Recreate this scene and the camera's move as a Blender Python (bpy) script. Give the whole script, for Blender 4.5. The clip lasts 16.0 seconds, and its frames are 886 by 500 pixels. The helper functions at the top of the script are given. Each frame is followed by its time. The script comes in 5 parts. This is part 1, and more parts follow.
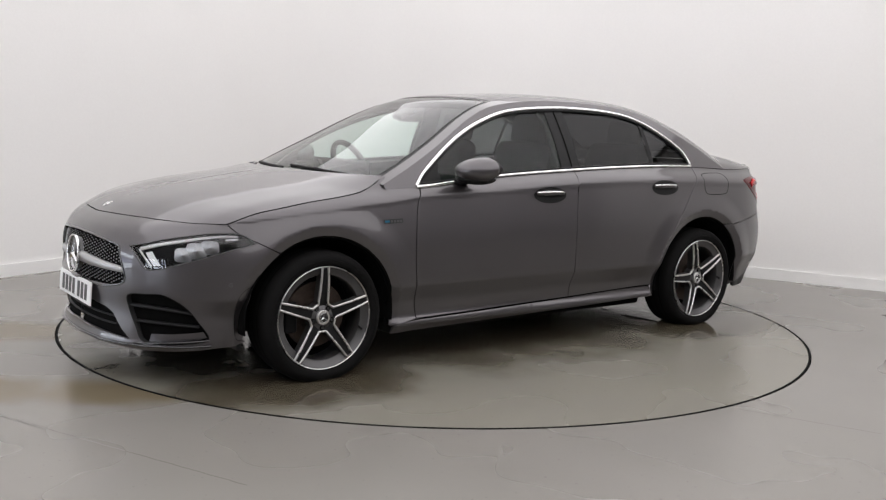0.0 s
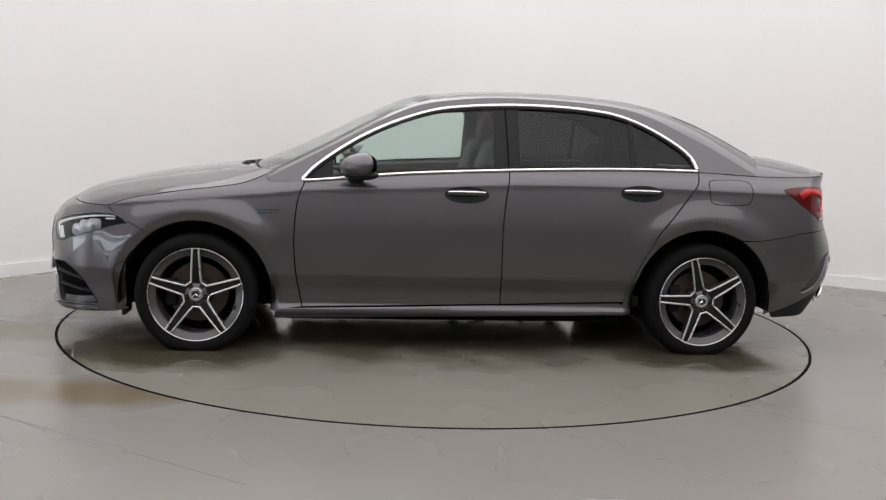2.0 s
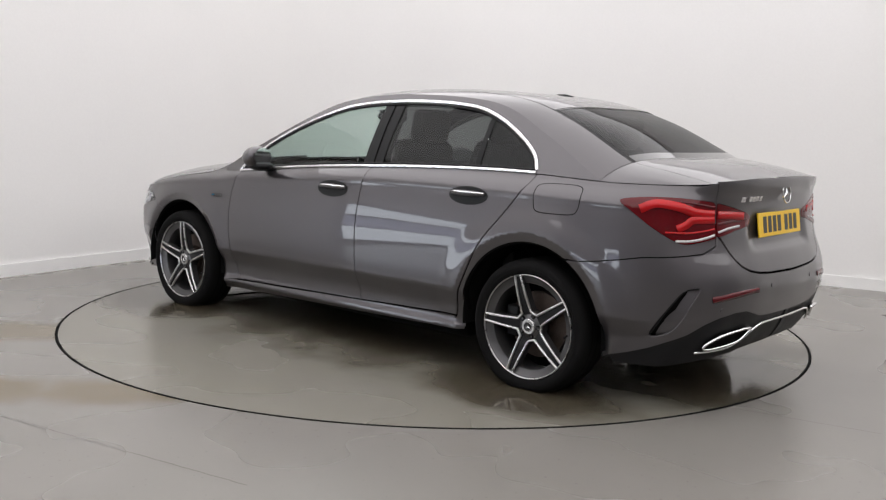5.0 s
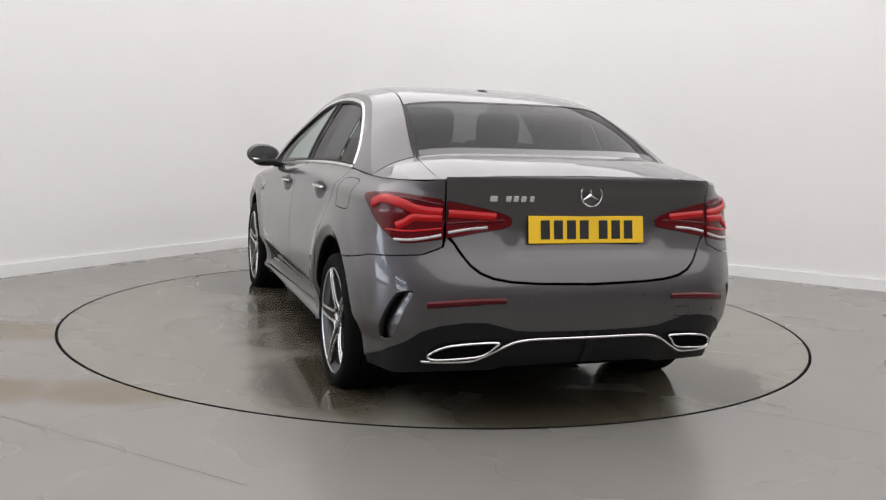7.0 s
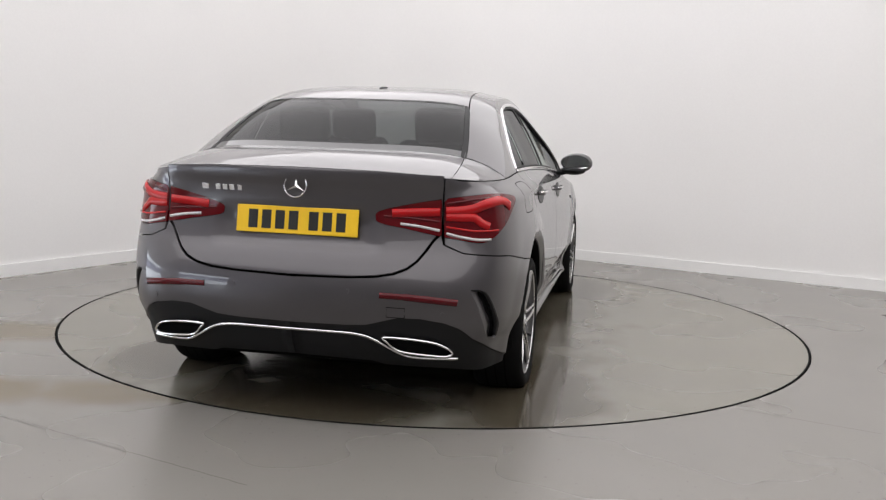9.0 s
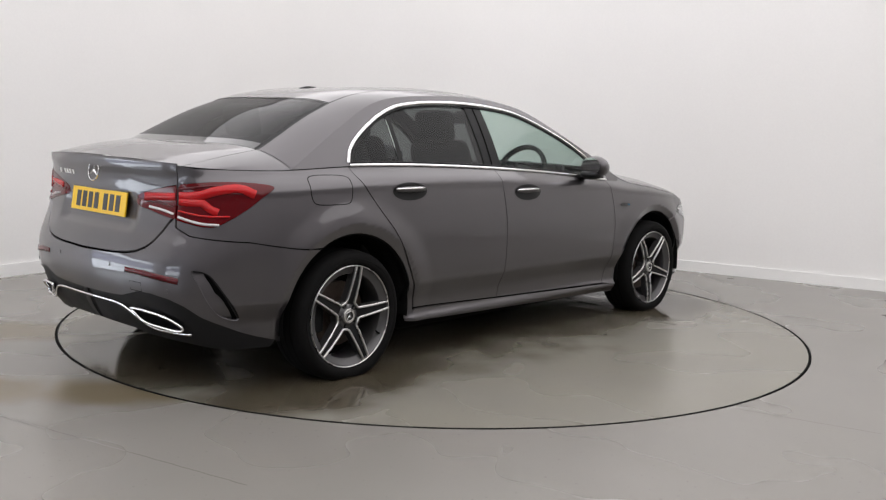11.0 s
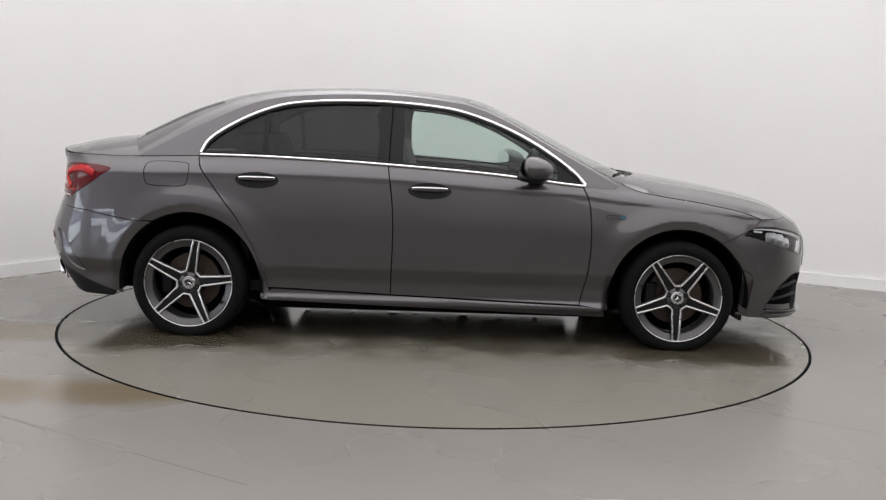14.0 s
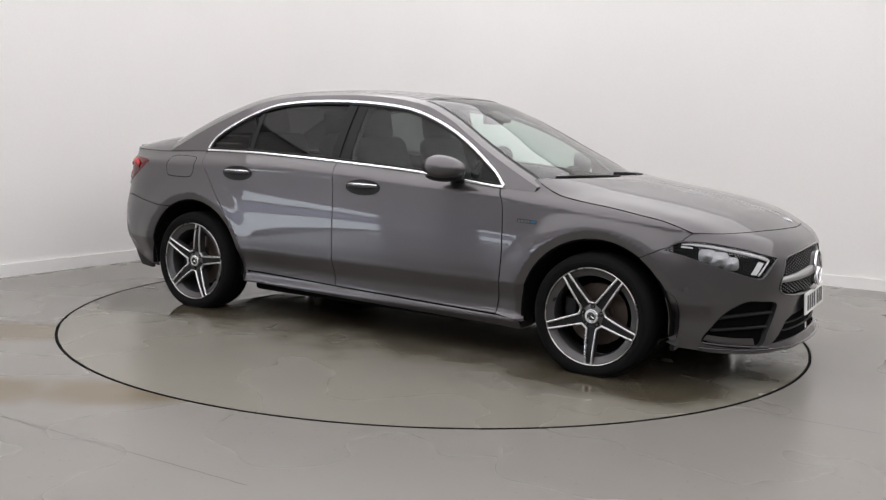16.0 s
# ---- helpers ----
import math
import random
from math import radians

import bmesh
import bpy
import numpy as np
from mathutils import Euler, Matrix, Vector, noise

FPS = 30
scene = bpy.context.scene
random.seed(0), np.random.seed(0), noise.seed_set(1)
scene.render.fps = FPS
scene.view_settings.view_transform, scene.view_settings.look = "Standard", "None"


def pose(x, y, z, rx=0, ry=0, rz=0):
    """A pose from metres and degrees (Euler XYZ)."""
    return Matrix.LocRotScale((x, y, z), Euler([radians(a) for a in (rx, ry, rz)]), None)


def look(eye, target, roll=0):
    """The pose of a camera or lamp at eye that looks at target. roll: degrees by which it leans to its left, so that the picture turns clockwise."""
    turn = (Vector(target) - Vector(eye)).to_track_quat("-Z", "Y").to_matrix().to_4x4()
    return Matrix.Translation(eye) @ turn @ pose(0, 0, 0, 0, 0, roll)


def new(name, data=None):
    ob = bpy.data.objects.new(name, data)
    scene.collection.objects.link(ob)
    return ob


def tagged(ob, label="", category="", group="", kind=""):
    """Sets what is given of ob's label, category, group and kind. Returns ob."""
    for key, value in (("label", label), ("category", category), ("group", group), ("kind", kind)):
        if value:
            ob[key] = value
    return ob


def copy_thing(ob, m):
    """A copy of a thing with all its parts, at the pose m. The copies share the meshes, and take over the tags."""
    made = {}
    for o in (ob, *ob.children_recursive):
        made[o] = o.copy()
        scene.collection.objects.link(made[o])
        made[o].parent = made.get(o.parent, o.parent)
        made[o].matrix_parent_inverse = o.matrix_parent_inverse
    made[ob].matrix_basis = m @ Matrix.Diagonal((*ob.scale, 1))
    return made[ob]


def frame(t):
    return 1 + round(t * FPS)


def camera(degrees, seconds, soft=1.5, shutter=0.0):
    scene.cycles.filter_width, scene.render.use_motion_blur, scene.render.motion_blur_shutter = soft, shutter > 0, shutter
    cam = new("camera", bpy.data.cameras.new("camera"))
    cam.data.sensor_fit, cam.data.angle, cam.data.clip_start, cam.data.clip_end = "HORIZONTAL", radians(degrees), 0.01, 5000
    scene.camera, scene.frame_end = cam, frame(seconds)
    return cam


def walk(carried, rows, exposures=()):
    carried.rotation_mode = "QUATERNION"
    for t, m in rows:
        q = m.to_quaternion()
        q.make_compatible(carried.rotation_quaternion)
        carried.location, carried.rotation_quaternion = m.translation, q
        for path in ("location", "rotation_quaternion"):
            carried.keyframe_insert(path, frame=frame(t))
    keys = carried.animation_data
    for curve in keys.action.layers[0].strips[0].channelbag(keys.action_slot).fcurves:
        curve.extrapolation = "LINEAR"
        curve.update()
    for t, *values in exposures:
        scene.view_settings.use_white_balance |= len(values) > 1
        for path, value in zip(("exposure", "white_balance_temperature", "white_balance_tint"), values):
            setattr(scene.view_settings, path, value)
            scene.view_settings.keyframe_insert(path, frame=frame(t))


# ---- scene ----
from mathutils.geometry import delaunay_2d_cdt

# camera: stands still beside the turntable
cam = camera(50.62, 16.0, soft=1.3)
EYE = look((0.0, -5.926, 1.211), (0.0061, -4.9343, 1.0807), 1.912)
walk(cam, [(0.0, EYE), (16.0, EYE)])
scene.view_settings.exposure = 0.0

# ---- light: rows of ceiling panels and daylight through the shutter door ----
PANEL_POWER, DOOR_POWER, SLAT_POWER = 1.59, 4.6, 1.2
world = bpy.data.worlds.new("studio_world")
scene.world = world
world.use_nodes = True
world.node_tree.nodes["Background"].inputs[0].default_value = (0.8, 0.85, 0.9, 1)
world.node_tree.nodes["Background"].inputs[1].default_value = 0.02


# ---- materials ----
def mat(name, color, rough=0.5, metal=0.0, vary=0.08, scale=8.0, bump=0.0, fine=120.0, coat=0.0, spec=0.5, rough_vary=0.08):
    """A surface with broad and fine variation of colour and gloss."""
    m = bpy.data.materials.new(name)
    m.use_nodes = True
    nt = m.node_tree
    b = nt.nodes["Principled BSDF"]
    b.inputs["Metallic"].default_value = metal
    b.inputs["Coat Weight"].default_value = coat
    b.inputs["Coat Roughness"].default_value = 0.03
    b.inputs["Specular IOR Level"].default_value = spec
    co = nt.nodes.new("ShaderNodeTexCoord")
    broad, grain = nt.nodes.new("ShaderNodeTexNoise"), nt.nodes.new("ShaderNodeTexNoise")
    broad.inputs["Scale"].default_value, broad.inputs["Detail"].default_value = scale, 5
    grain.inputs["Scale"].default_value, grain.inputs["Detail"].default_value = fine, 3
    for n in (broad, grain):
        nt.links.new(co.outputs["Object"], n.inputs["Vector"])
    both = nt.nodes.new("ShaderNodeMath")
    both.operation = "ADD"
    nt.links.new(broad.outputs["Fac"], both.inputs[0])
    nt.links.new(grain.outputs["Fac"], both.inputs[1])
    tone = nt.nodes.new("ShaderNodeMapRange")
    tone.inputs["From Min"].default_value, tone.inputs["From Max"].default_value = 0.5, 1.5
    tone.inputs["To Min"].default_value, tone.inputs["To Max"].default_value = 1 - vary, 1 + vary
    nt.links.new(both.outputs[0], tone.inputs["Value"])
    mix = nt.nodes.new("ShaderNodeVectorMath")
    mix.operation = "SCALE"
    mix.inputs[0].default_value = color
    nt.links.new(tone.outputs[0], mix.inputs["Scale"])
    nt.links.new(mix.outputs[0], b.inputs["Base Color"])
    gloss = nt.nodes.new("ShaderNodeMapRange")
    gloss.inputs["From Min"].default_value, gloss.inputs["From Max"].default_value = 0.25, 0.75
    gloss.inputs["To Min"].default_value, gloss.inputs["To Max"].default_value = max(0.02, rough - rough_vary * rough), rough + rough_vary * rough
    nt.links.new(broad.outputs["Fac"], gloss.inputs["Value"])
    nt.links.new(gloss.outputs[0], b.inputs["Roughness"])
    if bump:
        bp = nt.nodes.new("ShaderNodeBump")
        bp.inputs["Strength"].default_value, bp.inputs["Distance"].default_value = bump, 0.002
        nt.links.new(grain.outputs["Fac"], bp.inputs["Height"])
        nt.links.new(bp.outputs[0], b.inputs["Normal"])
    return m


def glow(name, color, strength):
    m = bpy.data.materials.new(name)
    m.use_nodes = True
    b = m.node_tree.nodes["Principled BSDF"]
    b.inputs["Base Color"].default_value = (*color, 1)
    b.inputs["Emission Color"].default_value = (*color, 1)
    b.inputs["Emission Strength"].default_value = strength
    return m


def glazing(name, tint, gloss=1.0):
    """Thin clear glass: tinted and see-through, with a mirror's gloss by Fresnel."""
    m = bpy.data.materials.new(name)
    m.use_nodes = True
    nt = m.node_tree
    nt.nodes.remove(nt.nodes["Principled BSDF"])
    clear, shine, mix, edge, power, rise = (nt.nodes.new("ShaderNode" + k) for k in ("BsdfTransparent", "BsdfGlossy", "MixShader", "LayerWeight", "Math", "MapRange"))
    clear.inputs["Color"].default_value = (*tint, 1)
    shine.inputs["Roughness"].default_value = 0.02
    shine.inputs["Color"].default_value = (gloss, gloss, gloss, 1)
    edge.inputs["Blend"].default_value = 0.5
    power.operation = "POWER"
    power.inputs[1].default_value = 4.5
    rise.inputs["To Min"].default_value, rise.inputs["To Max"].default_value = 0.045, 0.9
    nt.links.new(edge.outputs["Facing"], power.inputs[0])
    nt.links.new(power.outputs[0], rise.inputs["Value"])
    nt.links.new(rise.outputs[0], mix.inputs[0])
    nt.links.new(clear.outputs[0], mix.inputs[1])
    nt.links.new(shine.outputs[0], mix.inputs[2])
    nt.links.new(mix.outputs[0], nt.nodes["Material Output"].inputs["Surface"])
    return m


def blend_nodes(nt, fac, a, b):
    n = nt.nodes.new("ShaderNodeMix")
    n.data_type = "RGBA"
    for sock, v in ((n.inputs[0], fac), (n.inputs[6], a), (n.inputs[7], b)):
        if isinstance(v, tuple):
            sock.default_value = (*v, 1)
        else:
            nt.links.new(v, sock)
    return n.outputs[2]


def floor_paint(name, spots, stain_shade, wet):
    """Grey floor paint with scuffs, specks, stains of their own shape and shade painted under the car: spots are (x, y,
    radius x, radius y).
    """
    m = bpy.data.materials.new(name)
    m.use_nodes = True
    nt = m.node_tree
    b = nt.nodes["Principled BSDF"]
    co = nt.nodes.new("ShaderNodeTexCoord")

    def tex(scale, detail=5.0, rough=0.6):
        n = nt.nodes.new("ShaderNodeTexNoise")
        n.inputs["Scale"].default_value, n.inputs["Detail"].default_value, n.inputs["Roughness"].default_value = scale, detail, rough
        nt.links.new(co.outputs["Object"], n.inputs["Vector"])
        return n.outputs["Fac"]

    def ranged(v, a, c, lo=0.0, hi=1.0):
        n = nt.nodes.new("ShaderNodeMapRange")
        n.interpolation_type = "SMOOTHSTEP"
        for k, q in (("From Min", a), ("From Max", c), ("To Min", lo), ("To Max", hi)):
            n.inputs[k].default_value = q
        nt.links.new(v, n.inputs["Value"])
        return n.outputs[0]

    def op(kind, a, c):
        n = nt.nodes.new("ShaderNodeMath")
        n.operation = kind
        for sock, v in zip(n.inputs, (a, c)):
            if isinstance(v, (int, float)):
                sock.default_value = v
            else:
                nt.links.new(v, sock)
        return n.outputs[0]

    warm = 0.92 if wet else 1.0
    base = blend_nodes(nt, ranged(tex(0.9), 0.15, 0.85), (0.194, 0.183, 0.165 * warm), (0.210, 0.199, 0.181 * warm))
    base = blend_nodes(nt, ranged(tex(2.2, 2, 0.4), 0.25, 0.85, 0, 0.3), base, (0.178, 0.171, 0.156))
    base = blend_nodes(nt, ranged(tex(95, 1), 0.74, 0.82, 0, 0.35), base, (0.16, 0.15, 0.13))
    base = blend_nodes(nt, ranged(tex(60, 0), 0.78, 0.83, 0, 0.35), base, (0.085, 0.078, 0.068))
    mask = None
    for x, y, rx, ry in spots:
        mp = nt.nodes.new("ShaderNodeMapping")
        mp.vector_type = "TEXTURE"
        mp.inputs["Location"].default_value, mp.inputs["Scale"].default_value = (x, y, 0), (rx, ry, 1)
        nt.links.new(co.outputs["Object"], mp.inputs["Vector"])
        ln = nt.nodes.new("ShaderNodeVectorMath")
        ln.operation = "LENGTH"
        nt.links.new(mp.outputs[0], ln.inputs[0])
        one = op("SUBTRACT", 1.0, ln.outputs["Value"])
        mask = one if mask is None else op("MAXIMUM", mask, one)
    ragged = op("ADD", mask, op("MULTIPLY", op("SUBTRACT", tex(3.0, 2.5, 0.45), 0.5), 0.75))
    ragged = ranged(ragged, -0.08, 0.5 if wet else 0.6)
    # on the turntable this colour holds both the wet and the car's shade
    color = blend_nodes(nt, op("MULTIPLY", ragged, 0.9), base, stain_shade)
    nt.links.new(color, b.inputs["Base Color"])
    gloss = op("SUBTRACT", ranged(tex(1.2, 2, 0.4), 0.2, 0.8, 0.25, 0.30), op("MULTIPLY", ragged, 0.16 if wet else 0.05))
    if wet:
        # thin films of standing water, drawn out across the car
        mp = nt.nodes.new("ShaderNodeMapping")
        mp.inputs["Scale"].default_value = (5.5, 1.5, 1)
        nt.links.new(co.outputs["Object"], mp.inputs["Vector"])
        film = nt.nodes.new("ShaderNodeTexNoise")
        film.inputs["Scale"].default_value, film.inputs["Detail"].default_value = 1.6, 4
        nt.links.new(mp.outputs[0], film.inputs["Vector"])
        pool = op("MULTIPLY", ranged(film.outputs["Fac"], 0.56, 0.60), ranged(ragged, 0.35, 0.7))
        gloss = op("MULTIPLY", gloss, op("SUBTRACT", 1.0, op("MULTIPLY", pool, 0.9)))
    nt.links.new(gloss, b.inputs["Roughness"])
    b.inputs["Specular IOR Level"].default_value = 0.5
    bp = nt.nodes.new("ShaderNodeBump")
    bp.inputs["Strength"].default_value, bp.inputs["Distance"].default_value = 0.006 if wet else 0.02, 0.001
    nt.links.new(tex(25, 2), bp.inputs["Height"])
    nt.links.new(bp.outputs[0], b.inputs["Normal"])
    return m


M = {
    "wall": mat("white_wall_paint", (0.80, 0.79, 0.775), 0.7, vary=0.025, scale=1.3, bump=0.1, fine=60),
    "backwall": mat("grey_wall_paint", (0.18, 0.18, 0.185), 0.7, vary=0.06, scale=1.3, bump=0.1, fine=60),
    "skirting": mat("white_gloss_skirting", (0.82, 0.815, 0.80), 0.35, vary=0.03, scale=3),
    "ceiling": mat("ceiling_paint", (0.62, 0.61, 0.60), 0.8, vary=0.03, scale=2),
    "floor": floor_paint("grey_floor_paint", [(-1.45, -1.88, 0.52, 0.26), (-2.2, -1.90, 0.9, 0.26), (-2.5, -0.8, 0.8, 0.30)], (0.138, 0.110, 0.066), False),
    # wet patches by the wheels; the long middle spot paints shade under the car
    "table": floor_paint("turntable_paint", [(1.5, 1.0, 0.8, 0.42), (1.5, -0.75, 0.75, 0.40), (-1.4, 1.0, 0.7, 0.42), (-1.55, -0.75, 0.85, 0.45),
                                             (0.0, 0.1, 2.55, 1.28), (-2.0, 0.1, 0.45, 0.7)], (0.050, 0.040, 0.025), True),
    "pit": mat("black_gap", (0.004, 0.004, 0.004), 0.9, spec=0.05),
    "paint": mat("grey_metallic_paint", (0.090, 0.0835, 0.088), 0.42, metal=0.85, vary=0.05, scale=3, fine=900, coat=0.9, rough_vary=0.05),
    "black": mat("black_plastic", (0.008, 0.008, 0.0085), 0.5, spec=0.2, vary=0.15, scale=14, bump=0.1, fine=300),
    "gloss": mat("gloss_black", (0.010, 0.010, 0.011), 0.08, coat=0.6),
    "dark": mat("underbody_black", (0.004, 0.004, 0.004), 0.9, vary=0.2, spec=0.05),
    "chrome": mat("chrome", (0.80, 0.80, 0.80), 0.10, metal=1.0, vary=0.02),
    "silver": mat("machined_alloy", (0.62, 0.61, 0.60), 0.28, metal=1.0, vary=0.05, scale=20, fine=500),
    "alloy": mat("grey_alloy", (0.085, 0.083, 0.084), 0.36, metal=0.6, vary=0.06, scale=18),
    "disc": mat("brake_steel", (0.075, 0.055, 0.045), 0.5, metal=0.6, vary=0.25, scale=30),
    "rubber": mat("tyre_rubber", (0.007, 0.0068, 0.0068), 0.8, spec=0.08, vary=0.25, scale=20, bump=0.3, fine=200),
    "blade": mat("satin_silver_blade", (0.42, 0.42, 0.42), 0.45, metal=0.6, vary=0.04),
    "cup": mat("cup_shade_grey", (0.010, 0.0098, 0.010), 0.35, spec=0.2),
    "red": mat("red_lamp_lens", (0.075, 0.002, 0.005), 0.15, vary=0.1, scale=30, coat=0.1, spec=0.25),
    "deepred": mat("dark_red_lens", (0.085, 0.002, 0.004), 0.10, coat=0.1, spec=0.3),
    "brightred": mat("bright_red_light_bar", (0.40, 0.006, 0.008), 0.20, coat=0.1, spec=0.25),
    "clear": mat("clear_lens", (0.50, 0.47, 0.47), 0.2, metal=0.2, vary=0.35, scale=90, coat=0.3),
    "reflector": mat("lamp_reflector", (0.88, 0.88, 0.90), 0.35, metal=0.4, vary=0.3, scale=40),
    "yellow": mat("yellow_plate", (0.80, 0.50, 0.012), 0.4, vary=0.04),
    "white": mat("white_plate", (0.78, 0.78, 0.77), 0.4, vary=0.04),
    "ink": mat("black_lettering", (0.012, 0.012, 0.012), 0.4),
    "badge": mat("badge_blue", (0.02, 0.10, 0.16), 0.25),
    "leather": mat("black_leather", (0.010, 0.010, 0.0105), 0.55, spec=0.15, vary=0.2, scale=20, bump=0.3),
    "trim": mat("grey_cabin_trim", (0.022, 0.022, 0.022), 0.7, spec=0.15, vary=0.15),
    "glass": glazing("clear_glass", (0.74, 0.84, 0.80), 0.6),
    "screen": glazing("windscreen_glass", (0.74, 0.84, 0.80), 1.0),
    "tinted": glazing("privacy_glass", (0.15, 0.15, 0.155), 0.5),
    "headlens": glazing("headlamp_glass", (0.93, 0.94, 0.95)),
    "mirror": mat("mirror_glass", (0.85, 0.86, 0.87), 0.02, metal=1.0, vary=0.0),
    "lamp": glow("ceiling_panel_light", (0.988, 0.967, 0.985), PANEL_POWER),
    "daylight": glow("daylit_shutter_pane", (0.85, 0.92, 1.0), DOOR_POWER),
    "slat": glow("dim_daylit_slat", (0.70, 0.76, 1.0), SLAT_POWER),
    "shutter": mat("grey_shutter_metal", (0.45, 0.46, 0.47), 0.45, metal=0.3),
}


# ---- mesh helpers ----
def link(name, verts, faces, material, parent=None, label="", smooth=True, normals=None):
    me = bpy.data.meshes.new(name)
    me.from_pydata([tuple(map(float, v)) for v in verts], [], [tuple(int(i) for i in f) for f in faces])
    me.materials.append(material)
    if smooth:
        me.polygons.foreach_set("use_smooth", [True] * len(me.polygons))
    me.update()
    if normals is not None:
        me.normals_split_custom_set_from_vertices([tuple(map(float, n)) for n in normals])
    ob = new(name, me)
    ob.parent = parent
    if label:
        ob["label"] = label
    return ob


def part(name, bm, material, parent=None, label="", smooth=False):
    me = bpy.data.meshes.new(name)
    bmesh.ops.recalc_face_normals(bm, faces=bm.faces)
    bm.to_mesh(me)
    bm.free()
    me.materials.append(material)
    if smooth:
        me.polygons.foreach_set("use_smooth", [True] * len(me.polygons))
        me.set_sharp_from_angle(angle=radians(38))
    ob = new(name, me)
    ob.parent = parent
    if label:
        ob["label"] = label
    return ob


def box(bm, lo, hi, bevel=0.0, turn=None):
    """Adds a box with bevelled edges; turn is a matrix about its centre."""
    c, d = (Vector(lo) + Vector(hi)) / 2, Vector(hi) - Vector(lo)
    made = bmesh.ops.create_cube(bm, size=1, matrix=Matrix.Diagonal((*d, 1)))["verts"]
    if bevel:
        edges = list({e for v in made for e in v.link_edges})
        made = bmesh.ops.bevel(bm, geom=edges, offset=bevel, segments=3, affect="EDGES", profile=0.5)["verts"]
    m = Matrix.Translation(c) @ (turn or Matrix())
    bmesh.ops.transform(bm, matrix=m, verts=list(made))
    return bm


def lathe(profile, n=64, y0=0.0):
    """Verts and faces of a profile (radius, y) turned about the y axis."""
    a = np.linspace(0, 2 * np.pi, n, endpoint=False)
    v = [(r * np.cos(t), y0 + y, r * np.sin(t)) for r, y in profile for t in a]
    f = [(i * n + j, i * n + (j + 1) % n, (i + 1) * n + (j + 1) % n, (i + 1) * n + j) for i in range(len(profile) - 1) for j in range(n)]
    return v, f


# ---- the studio ----
CORNER = Vector((-1.05, 4.32, 0))
LEFT, RIGHT = Vector((-0.538, -0.843, 0)).normalized(), Vector((0.866, -0.502, 0)).normalized()
LONG, WIDE, HIGH, BEND = 10.6, 12.0, 3.3, 1.1


def wall_line():
    """The foot of the two walls in view, with the rounded corner between them."""
    half = math.acos(LEFT.dot(RIGHT)) / 2
    back = BEND / math.tan(half)
    mid = (LEFT + RIGHT).normalized() * (BEND / math.sin(half)) + CORNER
    a, b = CORNER + LEFT * back - mid, CORNER + RIGHT * back - mid
    ta, tb = math.atan2(a.y, a.x), math.atan2(b.y, b.x)
    tb += 2 * math.pi if tb - ta > math.pi else 0
    if ta - tb > math.pi:
        tb += 2 * math.pi
    if tb - ta > math.pi:
        tb -= 2 * math.pi
    arc = [mid + Vector((math.cos(t), math.sin(t), 0)) * BEND for t in np.linspace(ta, tb, 25)]
    return [CORNER + LEFT * LONG] + arc + [CORNER + RIGHT * WIDE]


def extrude_line(name, line, lo, hi, thick, material, kind_label, smooth=True):
    """A band that follows a line of places, thick on the side away from the room's middle."""
    n = len(line)
    outs = []
    for i, p in enumerate(line):
        d = (line[min(i + 1, n - 1)] - line[max(i - 1, 0)]).normalized()
        q = Vector((-d.y, d.x, 0))
        if q.dot(p - Vector((0.5, -2, 0))) < 0:
            q = -q
        outs.append(p + q * thick)
    v = [(*p.xy, z) for ring in ((line, lo), (line, hi), (outs, hi), (outs, lo)) for p in ring[0] for z in (ring[1],)]
    f = []
    for i in range(n - 1):
        for k in range(4):
            f.append((k * n + i, k * n + i + 1, (k + 1) % 4 * n + i + 1, (k + 1) % 4 * n + i))
    f += [tuple(k * n for k in range(4)), tuple(k * n + n - 1 for k in range(4))]
    bm = bmesh.new()
    vs = [bm.verts.new(p) for p in v]
    for q in f:
        bm.faces.new([vs[i] for i in q])
    ob = part(name, bm, material, smooth=smooth)
    return tagged(ob, kind_label, name.split("_")[0], kind="structure")


FOOT = wall_line()
extrude_line("wall_studio", FOOT, -0.05, HIGH, 0.2, M["wall"], "plain white painted studio walls meeting in a rounded corner")
SKIRT_IN = []
for i, p in enumerate(FOOT):
    d = (FOOT[min(i + 1, len(FOOT) - 1)] - FOOT[max(i - 1, 0)]).normalized()
    q = Vector((-d.y, d.x, 0))
    SKIRT_IN.append(p + (q if q.dot(Vector((0.5, -2, 0)) - p) > 0 else -q) * 0.018)
extrude_line("baseboard", SKIRT_IN, 0.0, 0.095, 0.016, M["skirting"], "low white painted skirting board along the studio walls")
FAR_LEFT, FAR_RIGHT = FOOT[0], FOOT[-1]
NEAR = FAR_LEFT + RIGHT * WIDE
extrude_line("wall_shutter_side", [FAR_LEFT, FAR_LEFT + RIGHT * WIDE], -0.05, HIGH, 0.2, M["backwall"], "plain grey painted wall that holds the shutter door", False)
extrude_line("wall_entrance_side", [FAR_RIGHT, NEAR], -0.05, HIGH, 0.2, M["backwall"], "plain grey painted wall across from the corner", False)


def ceiling():
    bm = bmesh.new()
    c = [CORNER - LEFT * 0.3 - RIGHT * 0.3, CORNER + LEFT * (LONG + 0.3) - RIGHT * 0.3, CORNER + LEFT * (LONG + 0.3) + RIGHT * (WIDE + 0.3), CORNER - LEFT * 0.3 + RIGHT * (WIDE + 0.3)]
    for z in (HIGH, HIGH + 0.15):
        bm.faces.new([bm.verts.new((p.x, p.y, z)) for p in c])
    return tagged(part("ceiling", bm, M["ceiling"]), "plain white painted ceiling with rows of light panels", "ceiling", kind="structure")


ceiling()


